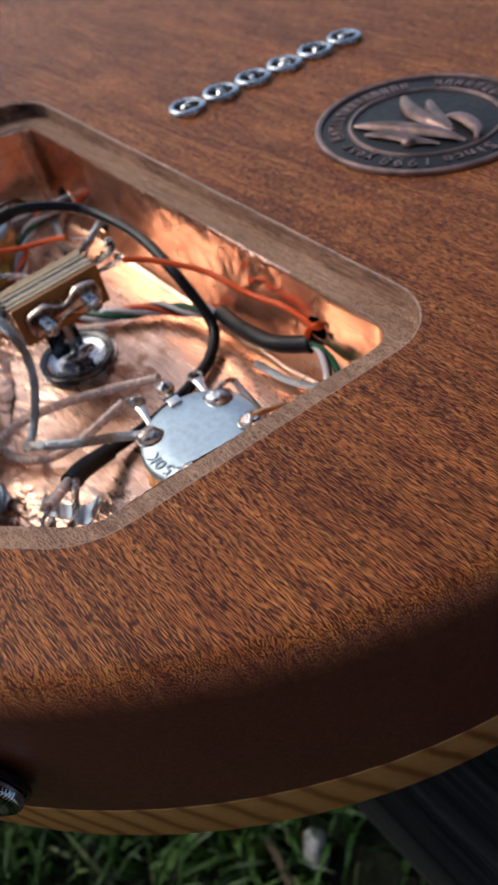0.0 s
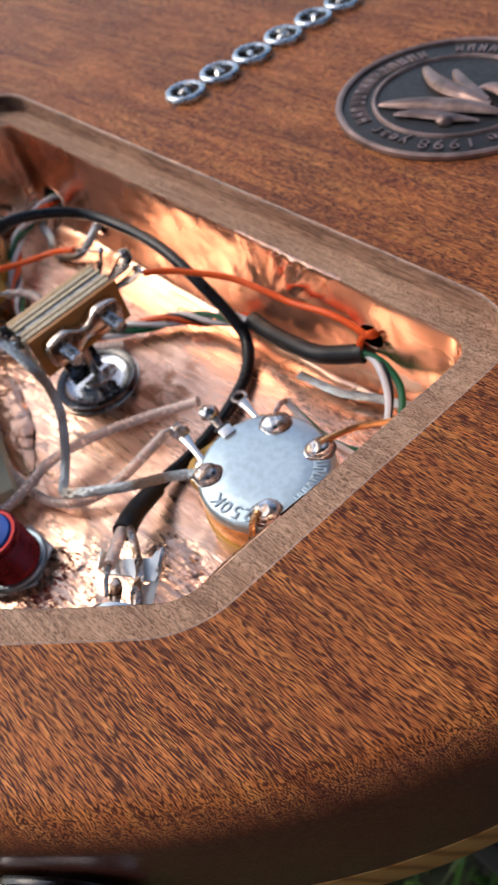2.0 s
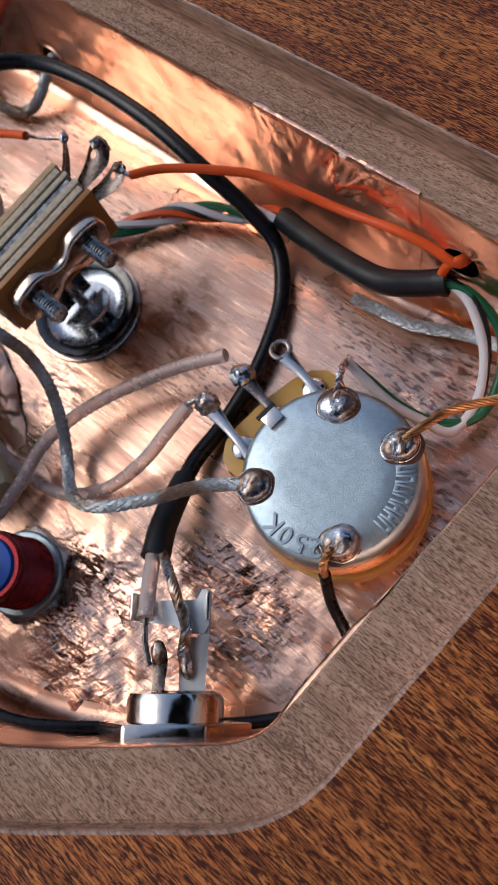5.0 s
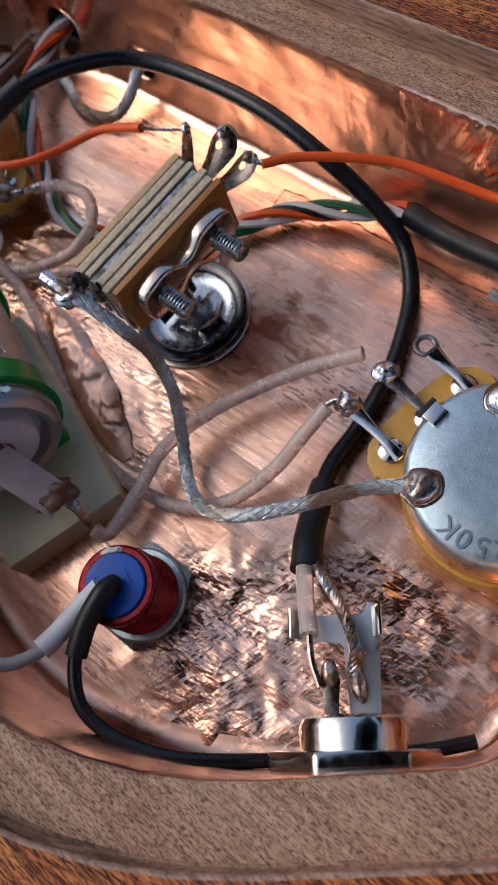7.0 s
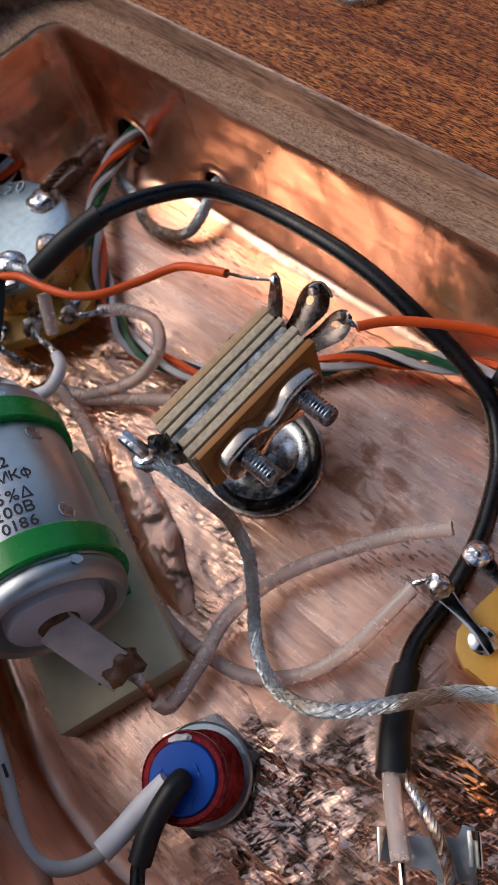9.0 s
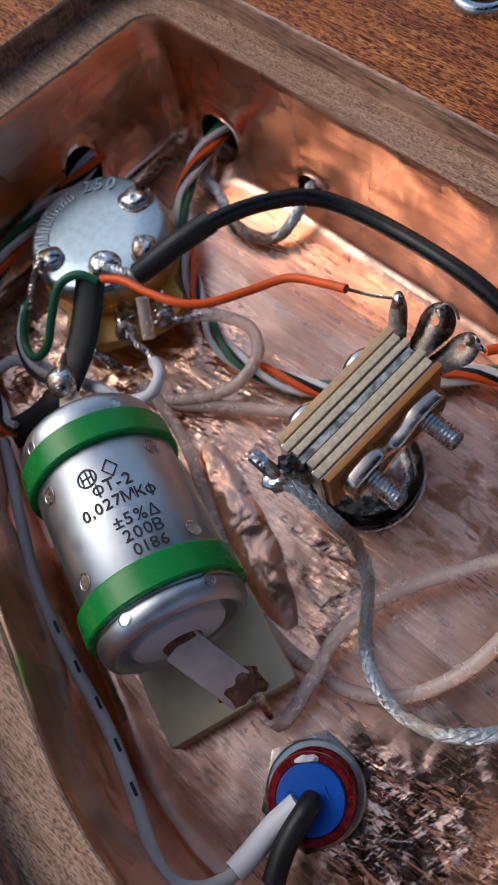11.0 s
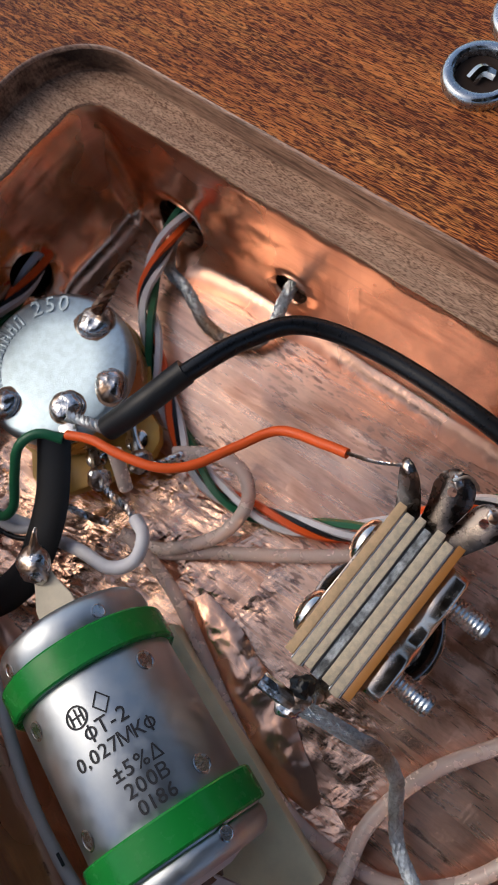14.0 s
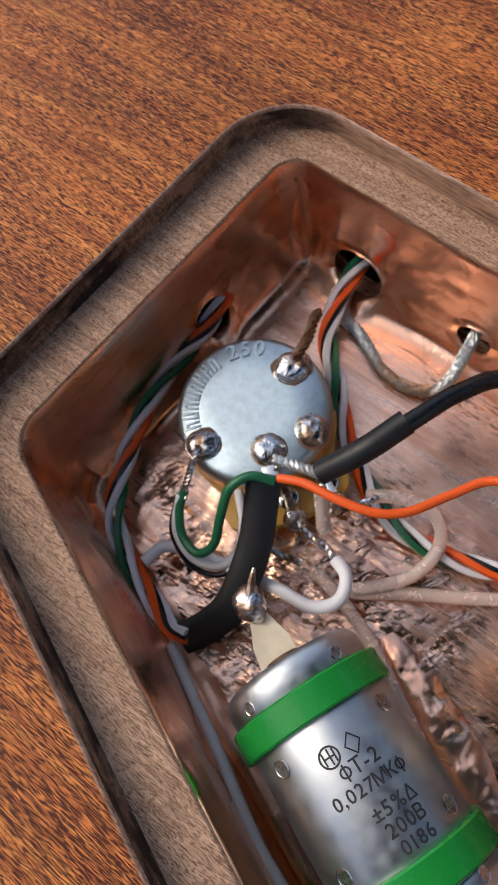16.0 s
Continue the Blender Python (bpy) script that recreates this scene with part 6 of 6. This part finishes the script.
    wire("clear_wire", [(-57.5, 72.4, -20), (-52.5, 70.6, -19.5), (-48.4, 67.2, -20), (-48.8, 62.6, -21.6), (-54, 59.4, -23.4), (-62, 59.4, -24), (-67, 61.6, -24)], 1.05, CLEAR, "translucent looped wire by the potentiometer")
    wire("clear_wire", [(-29, 50.2, -25.2), (-39, 52.4, -25.2), (-47, 54.6, -25.2), (-56, 57.4, -25.0), (-64, 59.6, -24.6), (-68.5, 63.4, -22.5)], 1.05, CLEAR, "translucent straight wire on the cavity floor")
    # twisted bundles
    bundle("wire_bundle", [(-45.5, 114.5, -22), (-49.4, 111.0, -21.5), (-53, 107, -21.5), (-56, 101.8, -21.5), (-57, 97.5, -21), (-57.2, 92, -20.5), (-57.8, 85, -22.5), (-57, 77, -24), (-54.5, 68.5, -24), (-49, 62, -24), (-41, 57, -24), (-33, 54.5, -24), (-24, 54, -24), (-16, 53.6, -24), (-9, 50.6, -23.5), (-3, 47.0, -22.0), (1.0, 44.0, -21)], "twisted bundle of green, white, orange and black wires")
    bundle("wire_bundle", [(-71.5, 112.5, -19.5), (-74.6, 108.8, -19.6), (-77.6, 106.0, -20), (-80.8, 103.6, -20), (-84.4, 100.6, -20), (-88.4, 96.2, -20), (-92.6, 90.2, -20.5), (-95.6, 84.8, -21), (-97.6, 79, -22), (-96.8, 73, -22.5), (-94.6, 67, -22.5), (-91.5, 60.4, -21.5), (-88.5, 58.4, -20.5)], "twisted bundle of coloured wires hugging the cavity wall", 1.2)
    # grey shrink sleeve on the pickup lead
    wire("shrink_sleeve", [(1.0, 44.0, -21), (5, 37.8, -20.8), (9.5, 30.5, -18.6), (13.2, 26.0, -17.4), (17.5, 23.8, -16.8), (21.0, 22.4, -16.0)], 1.9, SLEEVE, "thick dark grey heat-shrink sleeve over a pickup lead", "sleeve")
    mouth = Vector((21.0, 22.4, -16.0)), Vector((3.5, -1.4, 0.8))
    w = bpy.data.objects["shrink_sleeve"]
    part("open_end", lathe(bmesh.new(), [(1.85, -1.2), (2.05, 0.0), (2.1, 0.5), (1.95, 0.6), (1.75, 0.4)], 24, axes(mouth[0], (0, 0, 1), mouth[1]), False), SLEEVE, w, "flared cut end")
    # black disc painted for the shade inside the cut end
    part("hollow", lathe(bmesh.new(), [(1.95, 0.45), (1.7, 0.25), (0.1, 0.2)], 24, axes(mouth[0], (0, 0, 1), mouth[1]), False), INK, w)
    # wires from the sleeve to the first pot
    wire("green_wire", [(20.6, 22.4, -15.6), (24, 19.4, -16.0), (26.4, 14.4, -18.5), (25.0, 8.8, -21), (21.0, 4.4, -22), (16, 4.6, -22), (11.5, 7.6, -20.6), (8.0, 12.0, -18.5), (5.8, 14.6, -16.4)], 0.72, GREEN, "green insulated wire looping from the sleeve to the potentiometer")
    wire("white_wire", [(21, 22.6, -15.6), (23.4, 18.8, -16.4), (23.8, 12.4, -19.2), (21.4, 6.6, -21.4), (17, 3.2, -22.2), (13.4, 5.4, -21.0), (9.8, 8.6, -19.4), (7.0, 12.8, -17.6), (5.6, 15.0, -16.0)], 0.72, WHITE, "white insulated wire looping to the potentiometer")
    part("black_lead", tube([(21.4, 22.6, -15.2), (24.2, 18.8, -15.9), (24.6, 13.4, -18.6), (22.4, 7.4, -21.0), (20.0, 4.6, -22.4)], 0.42, 10, 0.6), BLACK, bpy.data.objects["white_wire"], "thin black lead")
    w = thing("bare_wire", (4.2, 11, -13), "tinned bare wire end soldered to the potentiometer", "wire")
    part("twisted_end", strands([(5.6, 14.8, -16.0), (4.8, 13.0, -14.2), (3.8, 10.0, -12.6), (3.3, 8.2, -12.2)], 0.28, 3, 2.4, 0.3), SOLDER, w)
    w = thing("copper_braid", (26, 3, -14), "twisted bare copper screen wire on the potentiometer", "wire")
    part("twisted_end", strands([(29.8, 3.6, -15.5), (23, 3.4, -14.4), (17, 3.2, -13.6), (12.6, 1.6, -12.6), (10.2, 0.4, -12.2)], 0.42, 7, 6.0, 0.2), COPPER_BRAID, w)
    w = wire("black_wire", [(-3.4, -13.2, -15.0), (-3.8, -16.4, -19), (-3.2, -20, -22), (-2.6, -24.5, -23)], 0.8, BLACK, "short black wire dropping from the potentiometer to the wall")
    part("bare_end", strands([(-1.6, -10.8, -11.6), (-3.0, -12.4, -12.6), (-3.4, -13.6, -15.2)], 0.25, 3, 2, 0.34), COPPER_BRAID, w)
    w = thing("flat_braid", (11, 27, -25), "flattened grey tinned braid on the cavity floor", "wire")
    pts = [(8.5, 29, -24.8), (11.5, 26.4, -25.4), (16, 22, -25.4), (22.5, 18, -24.8), (27.5, 13.5, -23.5)]
    part("core", tube(pts, 0.8, 12, 0.6, 0.5), BRAID, w)
    part("braid", braided(pts, 0.9, 6, 11.0, 0.10, 0.5), BRAID, w)
    w = thing("earth_braid", (-53, 102, -21), "loop of tinned braid between two wall holes", "wire")
    pts = [(-47.5, 112.6, -22.5), (-51.4, 108.5, -23.6), (-52.6, 105, -24.8), (-51, 101.8, -25.3), (-50, 98, -25.5), (-49, 94, -25.5), (-46, 90, -25.3), (-42, 88, -24.8), (-38.6, 89.2, -23.2), (-35.4, 92.2, -20.9), (-31.5, 96, -20.5)]
    part("core", tube(pts, 0.82, 12, 0.6), BRAID, w)
    part("braid", braided(pts, 0.92), BRAID, w)
    w = thing("bare_wire", (-60, 98, -13), "bent bare wire from the potentiometer to the bundle", "wire")
    part("twisted_end", strands([(-63.0, 94.0, -11.6), (-60.2, 96.8, -11.8), (-58.6, 100.0, -13.0), (-57.4, 102.4, -15.5)], 0.4, 3, 4.0, 0.55), FLUX, w)
    # wires round the second pot
    w = wire("green_wire", [(-70.2, 75.2, -9.4), (-73.2, 76.6, -8.4), (-76.6, 75.8, -9.2), (-79.2, 73.0, -12.5), (-81.6, 69.8, -16), (-84.6, 69.6, -18), (-86.4, 72.8, -18.4), (-85.8, 76.6, -16.8), (-84.2, 79.0, -15.4)], 0.72, GREEN, "green insulated wire looping below the potentiometer")
    w = wire("white_wire", [(-76.2, 77.4, -16.5), (-76.8, 72.2, -18), (-78.8, 68.4, -19.5), (-82.6, 67.4, -20.5), (-86.0, 69.8, -20), (-87.2, 74.4, -18.6), (-85.0, 78.6, -15.8)], 0.72, WHITE, "white insulated wire looping below the potentiometer")
    part("black_wire", tube([(-76.8, 71.0, -19.4), (-79.2, 67.0, -20.6), (-82.8, 66.2, -21.4), (-86.6, 68.8, -21.0), (-88.0, 74.0, -19.0), (-85.6, 78.4, -16.2)], 0.45, 10, 0.7), BLACK, w, "thin black lead")
    w = thing("bare_wire", (-82, 82, -13), "tinned wire end soldered to the potentiometer", "wire")
    part("twisted_end", strands([(-80.2, 84.0, -11.4), (-82.0, 81.4, -12.4), (-84.0, 79.2, -15.0), (-84.6, 77.8, -16)], 0.28, 3, 2.4, 0.3), SOLDER, w)
    w = wire("white_wire", [(-64.4, 63.6, -17.0), (-63.6, 60.6, -16.4), (-65.6, 57.6, -16.6), (-69.6, 57.8, -17.4), (-73.6, 61.4, -19), (-78.0, 64.8, -20.5), (-84.0, 69.4, -22), (-90.0, 72.8, -22.5), (-94.0, 71.0, -22)], 1.0, WHITE, "pale white insulated wire curling past the black sleeve")
    part("bare_end", strands([(-69.0, 71.6, -17.6), (-67.6, 68.4, -17.4), (-65.4, 65.6, -17.2), (-64.4, 63.4, -17.0)], 0.3, 3, 2.4, 0.35), SOLDER, w)
    w = thing("bare_wire", (-72, 68, -20), "loose tinned lug wire under the potentiometer", "wire")
    part("twisted_end", strands([(-75.6, 69.4, -18.2), (-72, 66.4, -19.6), (-69.6, 65.0, -21.0)], 0.3, 3, 2.4, 0.35), SOLDER, w)
    part("twisted_end", strands([(-61.6, 70.8, -17.8), (-58.6, 71.0, -18.4), (-56.0, 71.6, -19.0)], 0.3, 3, 2.4, 0.3), SOLDER, w)
    # flat black sleeve
    w = wire("flat_sleeve", [(-71.4, 76.6, -9.6), (-73.0, 73.0, -12.0), (-75.2, 68.4, -14.5), (-78.2, 64.0, -16.5), (-81.6, 60.4, -18.2), (-86.0, 58.6, -20.0), (-90.0, 58.0, -21.0)], 2.6, SLEEVE, "flattened black heat-shrink sleeve behind the capacitor", "sleeve", flat=0.28)
    # wires of the push button
    w = wire("white_wire", [(-52.6, -2.6, -13.4), (-55.3, -4.2, -13.4), (-58.0, -6.4, -13), (-60.6, -8.4, -12), (-64.0, -9.1, -11), (-67.0, -8.0, -10.5), (-69.0, -4.9, -10.5), (-71.5, 3.4, -11), (-74.4, 10.5, -12.2), (-78.4, 18, -13), (-83.0, 29, -13), (-86.2, 41, -14.5), (-89.5, 50, -19), (-92.0, 57.5, -22)], 0.86, GREYW, "grey-white insulated wire with black print along the cavity wall")
    part("sleeve", tube([(-51.8, -2.0, -13.2), (-53.6, -3.1, -13.3), (-55.3, -4.2, -13.4), (-58.0, -6.4, -13), (-60.2, -8.1, -12.2)], 1.4, 12, 0.5), WHITE, w, "white shrink sleeve")
    for q in ((-71.1, 2.0, -10.8), (-73.0, 7.2, -11.6), (-75.4, 12.6, -12.4), (-78.2, 17.6, -13.0), (-80.8, 23.2, -13.0)):
        mk = axes(Vector(q) + Vector((0.55, 0.25, 0.95)), (-0.36, 0.93, 0), (0.5, 0.2, 0.85))
        part("print_mark", block((1.7, 0.4, 0.2), mk, 0.05), INK, w)
    w = wire("black_wire", [(-50.4, -2.4, -13.0), (-52.0, -3.6, -12.2), (-54.2, -6.6, -12.4), (-56.3, -10.6, -13), (-56.2, -15.4, -13), (-53.6, -19.2, -13.5), (-50, -21.8, -14), (-45.8, -23.8, -14.6), (-40.6, -25.2, -16), (-35.5, -26.2, -18.5), (-30, -27.0, -21), (-26, -27.7, -22), (-18, -28.8, -22.4), (-12, -29.0, -23)], 0.88, BLACK, "black insulated wire from the button round to the jack")
    part("sleeve", tube([(-50.2, -2.0, -13.6), (-50.8, -2.8, -12.2), (-52.4, -4.4, -12.2), (-54.2, -6.6, -12.4), (-56.0, -9.8, -12.9)], 1.4, 12, 0.5), SLEEVE, w, "black shrink sleeve")


build_ground()
build_litter()
build_enclosure()
build_shade_roof()
build_bench()
build_ferrules()
build_medallion()
build_pots()
build_capacitor()
build_switch()
build_button()
build_jack()
build_wires()
